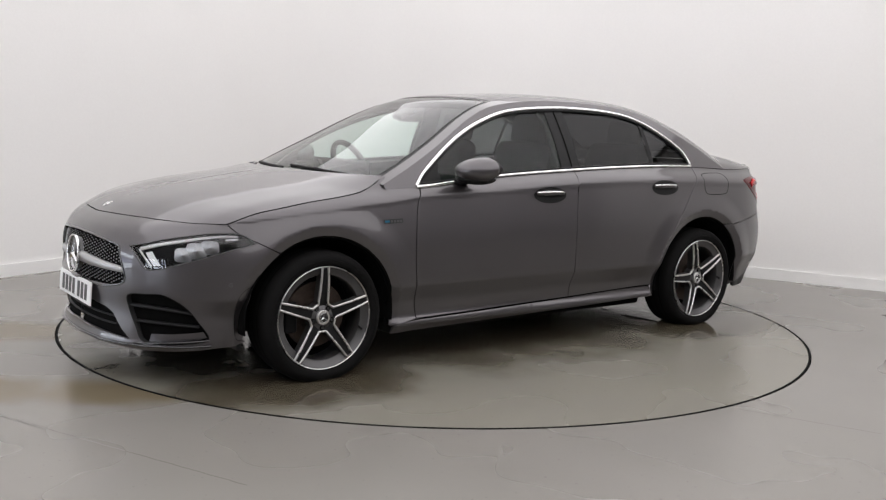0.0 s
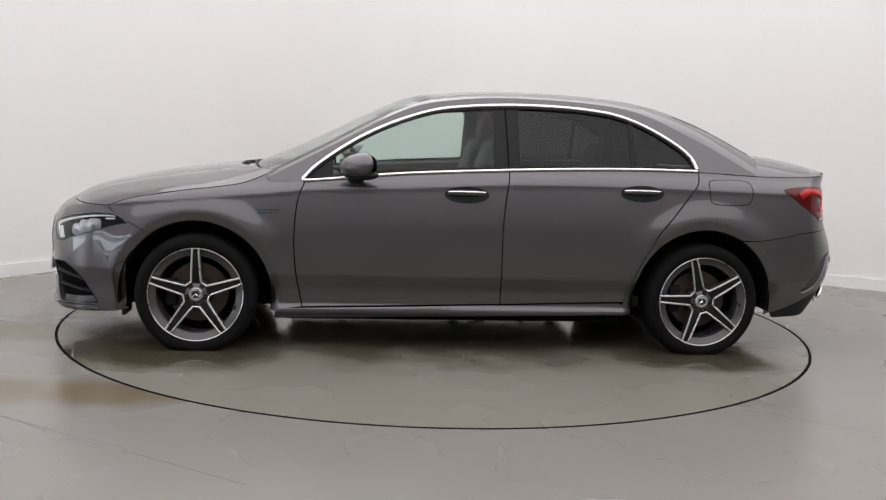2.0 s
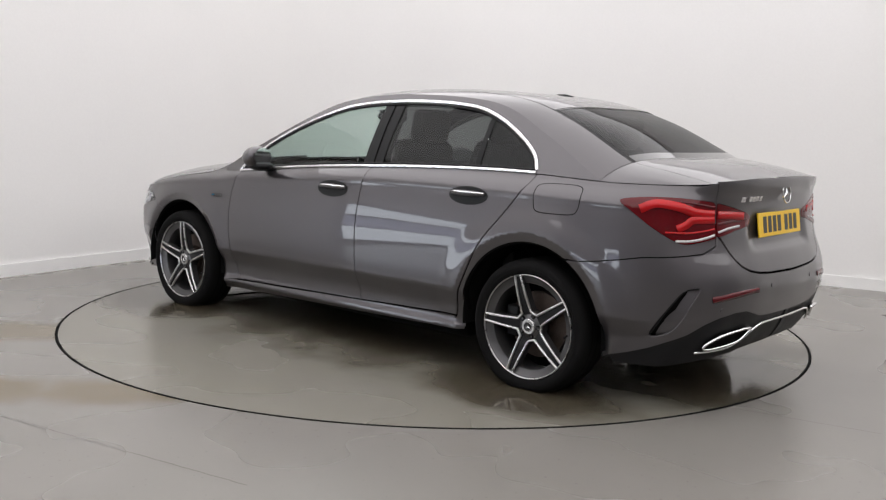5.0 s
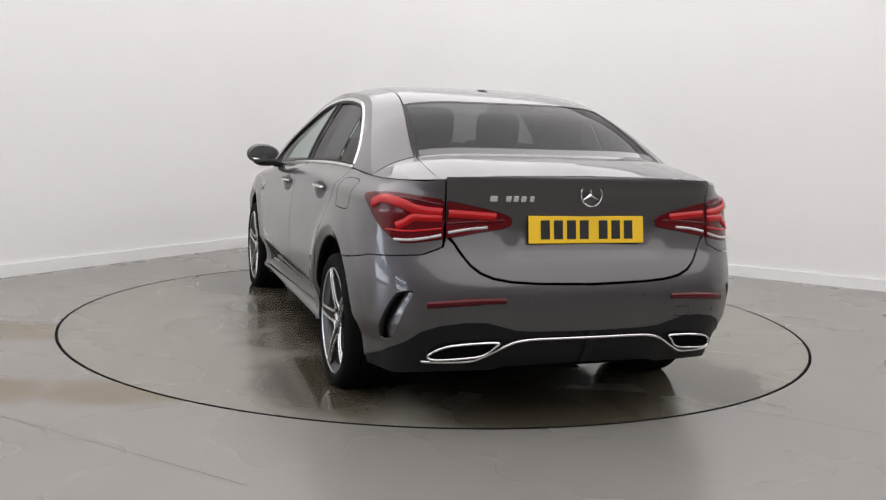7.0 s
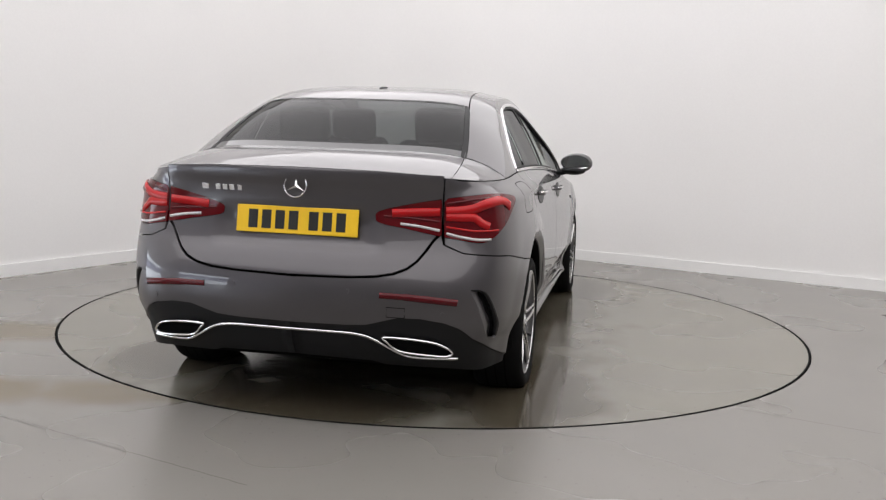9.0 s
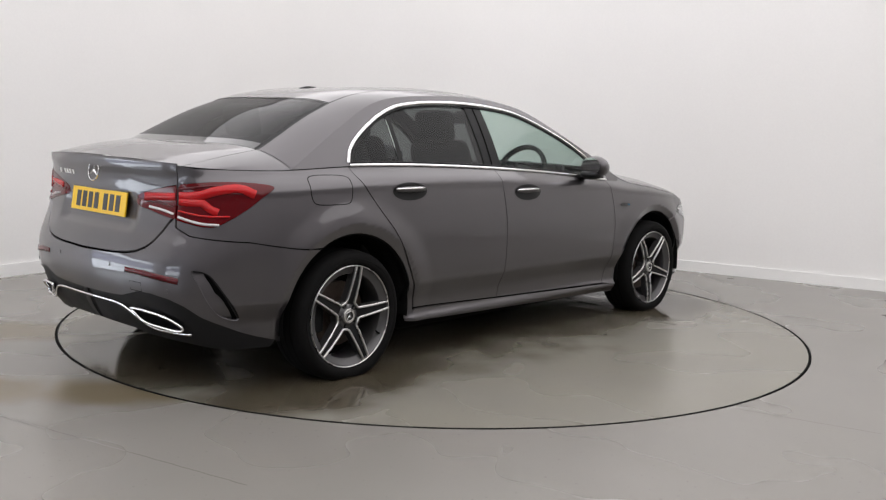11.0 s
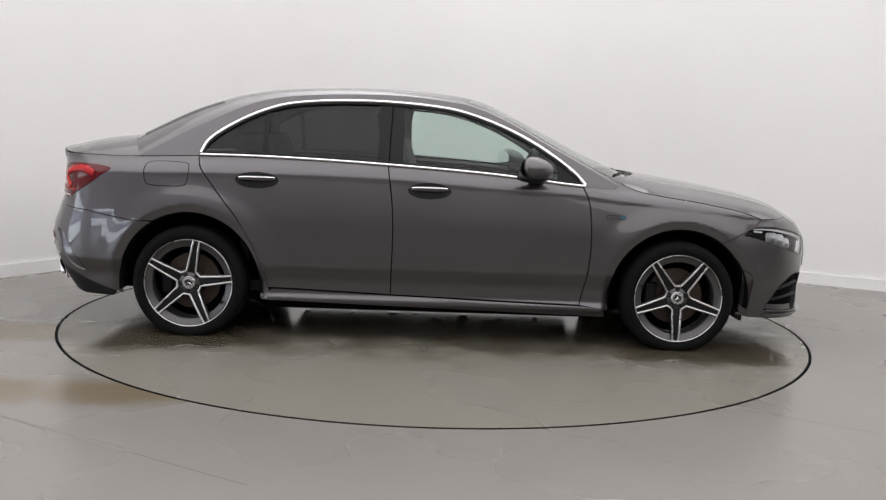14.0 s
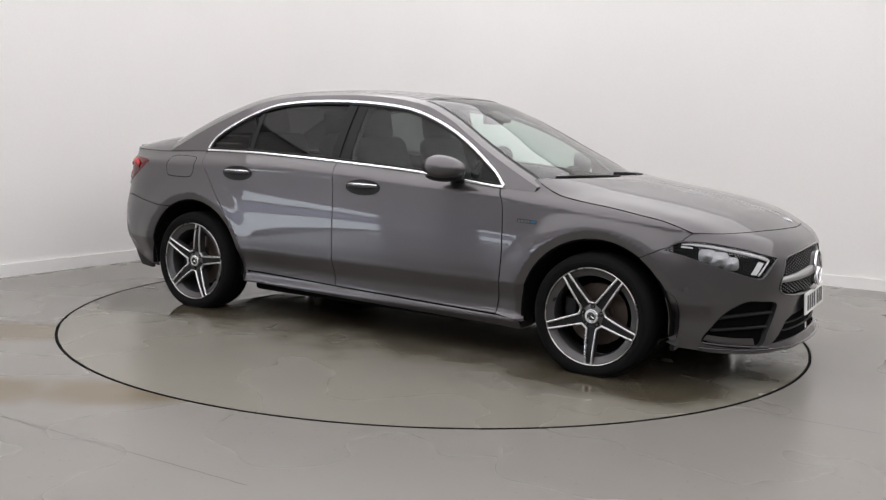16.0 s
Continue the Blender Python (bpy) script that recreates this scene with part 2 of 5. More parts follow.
def floor_sheet():
    n, v, f = 160, [], []
    radii = [2.2645, 2.4, 3.2, 5.0, 9.0, 16.0]
    for r in radii:
        v += [(r * math.cos(t), r * math.sin(t), 0) for t in np.linspace(0, 2 * math.pi, n, endpoint=False)]
    v += [(2.2645 * math.cos(t), 2.2645 * math.sin(t), -0.06) for t in np.linspace(0, 2 * math.pi, n, endpoint=False)]
    for i in range(len(radii) - 1):
        f += [(i * n + j, (i + 1) * n + j, (i + 1) * n + (j + 1) % n, i * n + (j + 1) % n) for j in range(n)]
    k = len(radii) * n
    f += [(k + j, j, (j + 1) % n, k + (j + 1) % n) for j in range(n)]
    return tagged(link("floor", v, f, M["floor"], smooth=False), "smooth grey painted concrete floor with brown stains", "floor", kind="structure")


floor_sheet()


def pit():
    v, f = lathe([(0.001, -0.06), (2.4, -0.06)], 96)
    v = [(x, z, y) for x, y, z in v]
    return tagged(link("turntable_pit", v, f, M["pit"], smooth=False), "black gap below the turntable", "pit", kind="structure")


pit()


def floor_joint(name, a, b, width):
    """A fine filled saw cut across the floor."""
    bm = bmesh.new()
    a, b = Vector((*a, 0)), Vector((*b, 0))
    d = (b - a).normalized()
    q = Vector((-d.y, d.x, 0)) * width / 2
    n = 30
    pts = [a.lerp(b, i / n) + q * 0.6 * math.sin(i * 2.1) for i in range(n + 1)]
    lo = [bm.verts.new((*(p - q).xy, 0.001)) for p in pts]
    hi = [bm.verts.new((*(p + q).xy, 0.001)) for p in pts]
    for i in range(n):
        bm.faces.new((lo[i], lo[i + 1], hi[i + 1], hi[i]))
    return tagged(part(name, bm, M["joint"]), "fine dark joint line in the grey floor", "floor joint", kind="structure")


JOINT1, JOINT2 = ([-1.74, -2.27], [-0.61, -2.92]), ([1.38, -1.86], [1.88, -2.15])
M["joint"] = mat("joint_filler", (0.17, 0.16, 0.145), 0.6, vary=0.3, scale=15)
floor_joint("floor_joint_1", JOINT1[0], JOINT1[1], 0.006)
floor_joint("floor_joint_2", JOINT2[0], JOINT2[1], 0.004)


def turntable():
    n = 160
    prof = [(0.0015, 0.0)] + [(r, 0.0) for r in (0.6, 1.2, 1.8, 2.2, 2.252)] + [(2.2555, -0.003), (2.2555, -0.05)]
    a = np.linspace(0, 2 * np.pi, n, endpoint=False)
    v = [(r * np.cos(t), r * np.sin(t), z) for r, z in prof for t in a]
    f = [(i * n + j, i * n + (j + 1) % n, (i + 1) * n + (j + 1) % n, (i + 1) * n + j) for i in range(len(prof) - 1) for j in range(n)]
    f.append(tuple(range(n))[::-1])
    bm = bmesh.new()
    vs = [bm.verts.new(p) for p in v]
    for q in f:
        bm.faces.new([vs[int(i)] for i in q])
    ob = new("turntable")
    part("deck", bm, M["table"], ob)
    # added black ring over the open gap: its shade is put in as colour
    a = np.linspace(0, 2 * np.pi, n, endpoint=False)
    v = [(r * math.cos(t), r * math.sin(t), z) for r, z in ((2.2475, 0.0005), (2.2485, 0.0014), (2.2615, 0.0014), (2.2625, -0.03)) for t in a]
    f = [(i * n + j, i * n + (j + 1) % n, (i + 1) * n + (j + 1) % n, (i + 1) * n + j) for i in range(3) for j in range(n)]
    link("gap_ring", v, f, M["pit"], ob, "added black ring over the turntable's gap, painting its dark depth")
    return tagged(ob, "round grey painted turntable flush with the floor, wet and painted with shade under the car", "turntable")


TABLE = turntable()


def ceiling_light(place, long, wide):
    ob = new("ceiling_light")
    bm = bmesh.new()
    box(bm, (-long / 2 + 0.02, -wide / 2 + 0.02, -0.03), (long / 2 - 0.02, wide / 2 - 0.02, 0))
    part("frame", bm, M["skirting"], ob)
    bm = bmesh.new()
    box(bm, (-long / 2, -wide / 2, -0.045), (long / 2, wide / 2, -0.031))
    part("diffuser", bm, M["lamp"], ob, "glowing white diffuser")
    ob.matrix_basis = place
    return tagged(ob, "long white ceiling light panel with a glowing diffuser", "ceiling light", "ceiling light panels")


TURN = math.degrees(math.atan2(RIGHT.y, RIGHT.x))
first_light = None
for i in range(5):
    for j in range(5):
        p = CORNER + LEFT * (1.15 + 2.08 * i) + RIGHT * (1.25 + 2.36 * j)
        place = pose(p.x, p.y, HIGH - 0.002, 0, 0, TURN)
        if first_light is None:
            first_light = ceiling_light(place, 2.36, 2.08)
        else:
            copy_thing(first_light, place)


def shutter_door(name, place, wide, label):
    """A grey shutter with two long daylit strips between its slats."""
    ob = new(name)
    bm = bmesh.new()
    for z in (0.02, 0.47, 0.88, 1.12):
        box(bm, (0.05, -0.03, z), (wide - 0.05, 0.03, z + 0.04), 0.008)
    for x in (0, wide - 0.05):
        box(bm, (x, -0.035, 0.0), (x + 0.05, 0.035, 1.18), 0.008)
    part("frame", bm, M["shutter"], ob)
    for lo, hi, kind in ((0.06, 0.47, "daylight"), (0.51, 0.88, "slat"), (0.92, 1.12, "daylight")):
        bm = bmesh.new()
        box(bm, (0.05, -0.01, lo), (wide - 0.05, 0.01, hi))
        part("pane", bm, M[kind], ob, "long daylit translucent pane")
    ob.matrix_basis = place
    return tagged(ob, label, "shutter door")


INWARD = Vector((-LEFT.y, LEFT.x, 0)) if Vector((-LEFT.y, LEFT.x, 0)).dot(RIGHT) > 0 else Vector((LEFT.y, -LEFT.x, 0))
p = CORNER + LEFT * 6.3 + INWARD * 0.05
shutter_door("shutter_door", pose(p.x, p.y, 0, 0, 0, math.degrees(math.atan2(LEFT.y, LEFT.x))), 2.6, "wide grey shutter door with two daylit strips")
p = FAR_LEFT + RIGHT * 0.6 - LEFT * 0.06
shutter_door("side_shutter", pose(p.x, p.y, 0, 0, 0, TURN), 2.2, "narrow grey shutter door with two daylit strips")


# ---- the car: x ahead, y to its left, z up ----
def spline(points):
    """A smooth function through the points (a, b), monotone in a."""
    a, b = (np.array(v, float) for v in zip(*sorted(points)))
    m = np.gradient(b, a)

    def f(q):
        q = np.clip(q, a[0], a[-1])
        i = np.clip(np.searchsorted(a, q) - 1, 0, len(a) - 2)
        h = a[i + 1] - a[i]
        t = (q - a[i]) / h
        return ((2 * t**3 - 3 * t**2 + 1) * b[i] + (t**3 - 2 * t**2 + t) * h * m[i]
                + (-2 * t**3 + 3 * t**2) * b[i + 1] + (t**3 - t**2) * h * m[i + 1])
    return f


def rounded(points, n=10, closed=False):
    """A curve through the points, n steps from each to the next."""
    p = np.array(points, float)
    q = np.vstack([p[-1:], p, p[:2]]) if closed else np.vstack([2 * p[0] - p[1], p, 2 * p[-1] - p[-2]])
    out = []
    for i in range(1, len(q) - 2):
        for t in np.arange(n) / n:
            out.append(0.5 * (2 * q[i] + (q[i + 1] - q[i - 1]) * t + (2 * q[i - 1] - 5 * q[i] + 4 * q[i + 1] - q[i + 2]) * t**2
                              + (3 * q[i] - q[i - 1] - 3 * q[i + 1] + q[i + 2]) * t**3))
    if not closed:
        out.append(p[-1])
    return np.array(out)


# the body's outline in plan, from the nose round the left flank to the tail
PLAN = rounded([(2.256, -0.2), (2.265, 0), (2.256, 0.2), (2.218, 0.4), (2.118, 0.62), (1.945, 0.785), (1.70, 0.853), (1.42, 0.876), (1.0, 0.884),
                (0.3, 0.888), (-0.5, 0.89), (-1.2, 0.892), (-1.6, 0.891), (-1.89, 0.868), (-2.09, 0.796), (-2.215, 0.645),
                (-2.272, 0.42), (-2.29, 0.2), (-2.297, 0), (-2.29, -0.2)], 40)[40:-40]
ALONG = np.concatenate([[0], np.cumsum(np.hypot(*np.diff(PLAN, axis=0).T))])
ALONG = np.interp(ALONG, [0.0, 0.243, 0.442, 0.6, 0.748, 0.891, 1.025, 1.175, 1.545, 2.845, 4.245, 4.619, 4.777, 4.959, 5.076, 5.255, 5.462, 5.658, 5.826],
                  [0.0, 0.2, 0.4, 0.55, 0.7, 0.85, 1.0, 1.15, 1.505, 2.805, 4.205, 4.6, 4.72, 4.85, 4.95, 5.1, 5.3, 5.5, 5.678])
_way = np.gradient(PLAN, axis=0)
_way /= np.hypot(*_way.T)[:, None]
SIDE_IN = spline([(0.12, 0.10), (0.17, 0.082), (0.22, 0.072), (0.27, 0.064), (0.33, 0.055), (0.395, 0.026), (0.415, 0.017), (0.45, 0.013), (0.55, 0.009),
                  (0.66, 0.010), (0.76, 0.021), (0.85, 0.035), (0.885, 0.041), (0.90, 0.052), (0.92, 0.075), (0.94, 0.101), (0.98, 0.138), (1.04, 0.19)])
FRONT_IN = spline([(0.12, 0.10), (0.17, 0.012), (0.22, 0.010), (0.35, 0.015), (0.48, 0.0), (0.58, 0.003), (0.66, 0.027), (0.72, 0.070), (0.76, 0.13), (0.80, 0.23), (1.05, 0.5)])
REAR_IN = spline([(0.15, 0.20), (0.22, 0.12), (0.30, 0.06), (0.40, 0.02), (0.50, 0.0), (0.60, 0.008), (0.66, 0.03), (0.72, 0.056), (0.80, 0.078), (0.875, 0.088), (0.900, 0.087),
                  (0.95, 0.078), (1.0, 0.062), (1.04, 0.07), (1.08, 0.14)])
SHOULDER = spline([(2.3, 0.74), (2.0, 0.79), (1.7, 0.83), (1.4, 0.868), (1.0, 0.907), (0.8, 0.934), (0.284, 0.962), (-0.293, 1.0), (-0.955, 1.007), (-1.3, 1.0), (-1.8, 0.985), (-2.3, 0.975)])


# wheel arch openings: centre x, half length, height over the hub line
FRONT_ARCH, REAR_ARCH = (1.365, 0.393, 0.389), (-1.38, 0.393, 0.399)


def along_x(x):
    """The way along the outline to the flank's place x."""
    return np.interp(-np.asarray(x, float), -PLAN[:, 0], ALONG)


def skin(s, z):
    """The body's skin below the windows, by the way along the outline and the height, with the plate's field pressed in."""
    s, z = np.asarray(s, float), np.asarray(z, float)
    x, y = np.interp(s, ALONG, PLAN[:, 0]), np.interp(s, ALONG, PLAN[:, 1])
    tx, ty = np.interp(s, ALONG, _way[:, 0]), np.interp(s, ALONG, _way[:, 1])
    size = np.hypot(tx, ty)
    nx, ny = ty / size, -tx / size
    top = SHOULDER(x)
    zs = np.where(z > 0.5, 0.5 + (z - 0.5) * 0.45 / (top - 0.5), z)
    ends = np.where(x > 0, FRONT_IN(z), REAR_IN(z))
    flare = 0
    for c, rx, rz in (FRONT_ARCH, REAR_ARCH):
        e = np.hypot((x - c) / rx, (z - 0.297) / rz)
        t, w = np.clip((1.45 - e) / 0.34, 0, 1), np.clip((1.115 - e) / 0.115, 0, 1)
        flare = flare + 0.012 * t * t * (3 - 2 * t) - 0.019 * w
    flare = flare + 0.026 * np.exp(-(((z - 0.218) / 0.028) ** 2)) * np.clip((1.02 - np.abs(x)) * 12, 0, 1)
    step = lambda q: np.clip(q, 0, 1) ** 2 * (3 - 2 * np.clip(q, 0, 1))
    field = 0.018 * step((0.39 - np.abs(y)) / 0.10) * step((z - 0.690) / 0.045) * step((0.90 - z) / 0.10)
    ends = ends + np.where(x < 0, field, 0)
    depth = ny**2 * (SIDE_IN(zs) - flare) + nx**2 * ends
    return np.stack([x - nx * depth, y - ny * depth, z + 0 * s], -1)


CAR = tagged(new("car"), "grey metallic four-door saloon car with black-tinted rear windows on a turntable", "car")
FLIP = np.array([1.0, -1.0, 1.0])


def resampled(poly, step, closed=True):
    p = np.array(poly, float)
    q = np.vstack([p, p[:1]]) if closed else p
    out = []
    for a, b in zip(q[:-1], q[1:]):
        n = max(1, int(math.ceil(np.hypot(*(b - a)) / step)))
        out += [a + (b - a) * i / n for i in range(n)]
    if not closed:
        out.append(q[-1])
    return np.array(out)


def shrunk(poly, by):
    """The outline moved inwards."""
    p = np.array(poly, float)
    keep = np.hypot(*(p - np.roll(p, 1, 0)).T) > 1e-5
    p = p[keep]
    x, y = p.T
    turn = np.sign(np.sum(x * np.roll(y, -1) - np.roll(x, -1) * y))
    d1, d2 = p - np.roll(p, 1, 0), np.roll(p, -1, 0) - p
    d1 /= np.hypot(*d1.T)[:, None]
    d2 /= np.hypot(*d2.T)[:, None]
    n1, n2 = np.stack([-d1[:, 1], d1[:, 0]], -1), np.stack([-d2[:, 1], d2[:, 0]], -1)
    m = n1 + n2
    m /= np.maximum(np.hypot(*m.T), 0.3)[:, None]
    cosine = np.maximum(np.sum(m * n1, 1), 0.45)
    return p + turn * m * (by / cosine)[:, None]


def inside(p, poly):
    x, y = p[:, 0], p[:, 1]
    r = np.zeros(len(p), bool)
    for (x1, y1), (x2, y2) in zip(poly, np.roll(poly, -1, 0)):
        if y1 != y2:
            r ^= ((y1 > y) != (y2 > y)) & (x < (x2 - x1) * (y - y1) / (y2 - y1) + x1)
    return r


def normals_of(f, a, b, out):
    e = 1e-3
    n = np.cross(f(a + e, b) - f(a - e, b), f(a, b + e) - f(a, b - e))
    n /= np.maximum(np.linalg.norm(n, axis=1), 1e-12)[:, None]
    return n * np.where(np.sum(n * out, 1) < 0, -1, 1)[:, None]


def outward(p):
    return p - np.stack([np.clip(p[:, 0], -1.75, 1.65), 0 * p[:, 0], 0 * p[:, 0] + 0.55], -1)


def patch(outer, holes=(), f=skin, step=0.02, lip=0.014, lift=0.0):
    """A panel cut from the surface f by outlines in its plane of coordinates, with turned-in edges."""
    outer = resampled(outer, step)
    holes = [resampled(h, step) for h in holes]
    loops = [outer] + holes
    (x0, y0), (x1, y1) = outer.min(0), outer.max(0)
    gx, gy = np.meshgrid(np.arange(x0 + step / 2, x1, step), np.arange(y0 + step / 2, y1, step))
    g = np.stack([gx.ravel(), gy.ravel()], -1)
    ok = inside(g, outer)
    for h in holes:
        ok &= ~inside(g, h)
    g = g[ok]
    rim = np.vstack(loops)
    if len(g):
        near = np.concatenate([np.min(((q[:, None] - rim[None]) ** 2).sum(-1), 1) for q in np.array_split(g, max(1, len(g) // 400))])
        g = g[near > (step * 0.45) ** 2]
    pts, edges, k = [], [], 0
    for lp in loops:
        n = len(lp)
        edges += [(k + i, k + (i + 1) % n) for i in range(n)]
        k += n
        pts.append(lp)
    pts = np.vstack(pts + [g]) if len(g) else np.vstack(pts)
    v2, _, faces, *_ = delaunay_2d_cdt([Vector(q) for q in pts], edges, [], 0, 1e-6)
    v2 = np.array([(q.x, q.y) for q in v2])
    faces = np.array([tuple(q) for q in faces if len(q) == 3])
    c = v2[faces].mean(1)
    ok = inside(c, outer)
    for h in holes:
        ok &= ~inside(c, h)
    faces = faces[ok]
    v = f(v2[:, 0], v2[:, 1])
    nrm = normals_of(f, v2[:, 0], v2[:, 1], outward(v))
    v = v + nrm * lift
    fn = np.cross(v[faces[:, 1]] - v[faces[:, 0]], v[faces[:, 2]] - v[faces[:, 0]])
    bad = np.sum(fn * nrm[faces[:, 0]], 1) < 0
    faces[bad] = faces[bad][:, ::-1]
    faces = [tuple(q) for q in faces]
    if lip:
        seen = {}
        for q in faces:
            for i in range(3):
                a, b = q[i], q[(i + 1) % 3]
                seen[(a, b)] = 1
        bound = [e for e in seen if (e[1], e[0]) not in seen]
        vs, ns, k = [v], [nrm], len(v)
        for a, b in bound:
            t = v[b] - v[a]
            side = np.cross(t, nrm[a])
            side = side / max(np.linalg.norm(side), 1e-9)
            quad = np.array([v[a], v[b], v[b] - nrm[b] * lip, v[a] - nrm[a] * lip])
            vs.append(quad)
            ns.append(np.array([nrm[a] + side, nrm[b] + side, side, side]))
            faces.append((k, k + 3, k + 2, k + 1))
            k += 4
        v, nrm = np.vstack(vs), np.vstack(ns)
        nrm /= np.maximum(np.linalg.norm(nrm, axis=1), 1e-9)[:, None]
    return v, nrm, faces


def grid(f, a0, a1, na, b0, b1, nb, lift=0.0):
    a, b = (q.ravel() for q in np.meshgrid(np.linspace(a0, a1, na + 1), np.linspace(b0, b1, nb + 1), indexing="ij"))
    v = f(a, b)
    nrm = normals_of(f, a, b, outward(v))
    faces = []
    for i in range(na):
        for j in range(nb):
            q = (i * (nb + 1) + j, (i + 1) * (nb + 1) + j, (i + 1) * (nb + 1) + j + 1, i * (nb + 1) + j + 1)
            w = np.cross(v[q[1]] - v[q[0]], v[q[2]] - v[q[0]])
            faces.append(q if w @ nrm[q[0]] >= 0 else q[::-1])
    return v + nrm * lift, nrm, faces


def flipped(g):
    return g[0] * FLIP, g[1] * FLIP, [tuple(q)[::-1] for q in g[2]]


def joined(*gs):
    v, n, f, k = [], [], [], 0
    for g in gs:
        v.append(g[0])
        n.append(g[1])
        f += [tuple(i + k for i in q) for q in g[2]]
        k += len(g[0])
    return np.vstack(v), np.vstack(n), f


def put(name, g, material, parent=None, label=""):
    return link(name, g[0], g[2], material, parent or CAR, label, normals=g[1])


def pair(name, g, material, label=""):
    """The same part on the left and on the right of the car."""
    return put(name, g, material, None, label), put(name, flipped(g), material, None, label)


def sweep(path, up, wide, thick, round_ends=True):
    """A bar with a rounded section along a path; up is the way out of the surface at each place."""
    p, up = np.array(path, float), np.array(up, float)
    if up.ndim == 1:
        up = np.tile(up, (len(p), 1))
    t = np.gradient(p, axis=0)
    t /= np.linalg.norm(t, axis=1)[:, None]
    up = up - np.sum(up * t, 1)[:, None] * t
    up /= np.linalg.norm(up, axis=1)[:, None]
    q = np.cross(t, up)
    wide, thick = np.broadcast_to(wide, len(p)), np.broadcast_to(thick, len(p))
    ang = np.linspace(0, 2 * np.pi, 12, endpoint=False) + np.pi / 12
    sec = [(np.sign(np.cos(a)) * abs(np.cos(a)) ** 0.5, np.sign(np.sin(a)) * abs(np.sin(a)) ** 0.5) for a in ang]
    v = [p[i] + q[i] * wide[i] / 2 * a + up[i] * thick[i] / 2 * b for i in range(len(p)) for a, b in sec]
    n = len(sec)
    f = [(i * n + j, i * n + (j + 1) % n, (i + 1) * n + (j + 1) % n, (i + 1) * n + j) for i in range(len(p) - 1) for j in range(n)]
    f += [tuple(range(n))[::-1], tuple(range((len(p) - 1) * n, len(p) * n))]
    nr = [q[i] * a + up[i] * b for i in range(len(p)) for a, b in sec]
    nr = np.array(nr) / np.linalg.norm(nr, axis=1)[:, None]
    v = np.array(v)
    w = np.cross(v[f[0][1]] - v[f[0][0]], v[f[0][2]] - v[f[0][0]])
    if w @ nr[0] < 0:
        f = [x[::-1] for x in f]
    return v, nr, f


def on_skin(sz, lift=0.0, f=skin):
    """Places on a surface with their ways out."""
    s, z = np.array(sz, float).T
    p = f(s, z)
    n = normals_of(f, s, z, outward(p))
    return p + n * lift, n


def xz(points):
    """Outline places of the flank, from (x, z) to (way along, z)."""
    return [(float(along_x(x)), z) for x, z in points]


def arch(cx, rx, rz, a0, a1, n=24, cz=0.297):
    return [(cx + rx * math.cos(radians(a)), cz + rz * math.sin(radians(a))) for a in np.linspace(a0, a1, n)]


BELT = spline([(1.1, 0.89), (0.84, 0.902), (0.3, 0.952), (-0.2, 0.982), (-0.62, 1.0), (-1.09, 1.010), (-1.36, 1.008), (-1.7, 0.995), (-2.2, 1.0)])
GAP = 0.0034

# ---- outlines on the flank, as (x, height) ----
DOOR_FRONT = rounded([(0.805, 0.905), (0.842, 0.80), (0.857, 0.60), (0.842, 0.40), (0.812, 0.238)], 6)
DOOR_MID = rounded([(-0.285, 0.988), (-0.258, 0.80), (-0.248, 0.60), (-0.256, 0.262)], 6)
DOOR_REAR = rounded([(-1.345, 1.008), (-1.318, 0.94), (-1.205, 0.79), (-1.108, 0.669), (-1.02, 0.51), (-0.965, 0.38), (-0.945, 0.285)], 6)


def belt_line(x0, x1, n=14, down=0.0):
    return [(x, float(BELT(x)) - down) for x in np.linspace(x0, x1, n)]


front_door = list(DOOR_FRONT[1:]) + list(DOOR_MID[::-1][:-1]) + belt_line(-0.285, 0.805)
rear_door = list(DOOR_MID[1:]) + list(DOOR_REAR[::-1][:-1]) + belt_line(-1.345, -0.285)
FENDER_TOP = rounded([(1.836, 0.752), (1.70, 0.796), (1.56, 0.821), (1.42, 0.844), (1.27, 0.863), (1.15, 0.882), (1.075, 0.906), (1.012, 0.936), (0.97, 0.962)], 5)
SEAM_FRONT = rounded([(1.592, 0.614), (1.70, 0.668), (1.765, 0.695), (1.836, 0.752)], 5)
fender = list(DOOR_FRONT[::-1]) + [(0.84, 0.926), (0.90, 0.938), (0.95, 0.950)] + list(FENDER_TOP[::-1][:-1]) + list(SEAM_FRONT[::-1][:-1]) + arch(*FRONT_ARCH, 55, 192) + [(0.965, 0.21), (0.90, 0.225)]
SEAM_REAR = [(-1.66, 0.642), (-1.76, 0.654), (-1.85, 0.669), (-1.95, 0.688)]
quarter_sz = (xz(list(DOOR_REAR) + [(-0.93, 0.24), (-0.985, 0.225)] + arch(*REAR_ARCH, -10, 120) + SEAM_REAR)
              + [(4.955, 0.712), (5.026, 0.745), (5.0325, 0.84), (5.0305, 1.012)]
              + [(float(s), float(BELT(np.interp(s, ALONG, PLAN[:, 0])))) for s in np.linspace(4.95, float(along_x(-1.37)), 16)])
TAIL = rounded([(4.638, 0.924), (4.70, 0.941), (4.80, 0.947), (4.92, 0.941), (5.04, 0.926), (5.20, 0.895), (5.295, 0.868), (5.308, 0.845), (5.29, 0.822),
                (5.18, 0.803), (5.07, 0.782), (4.96, 0.762), (4.89, 0.752), (4.838, 0.760), (4.755, 0.818), (4.685, 0.880)], 5, True)
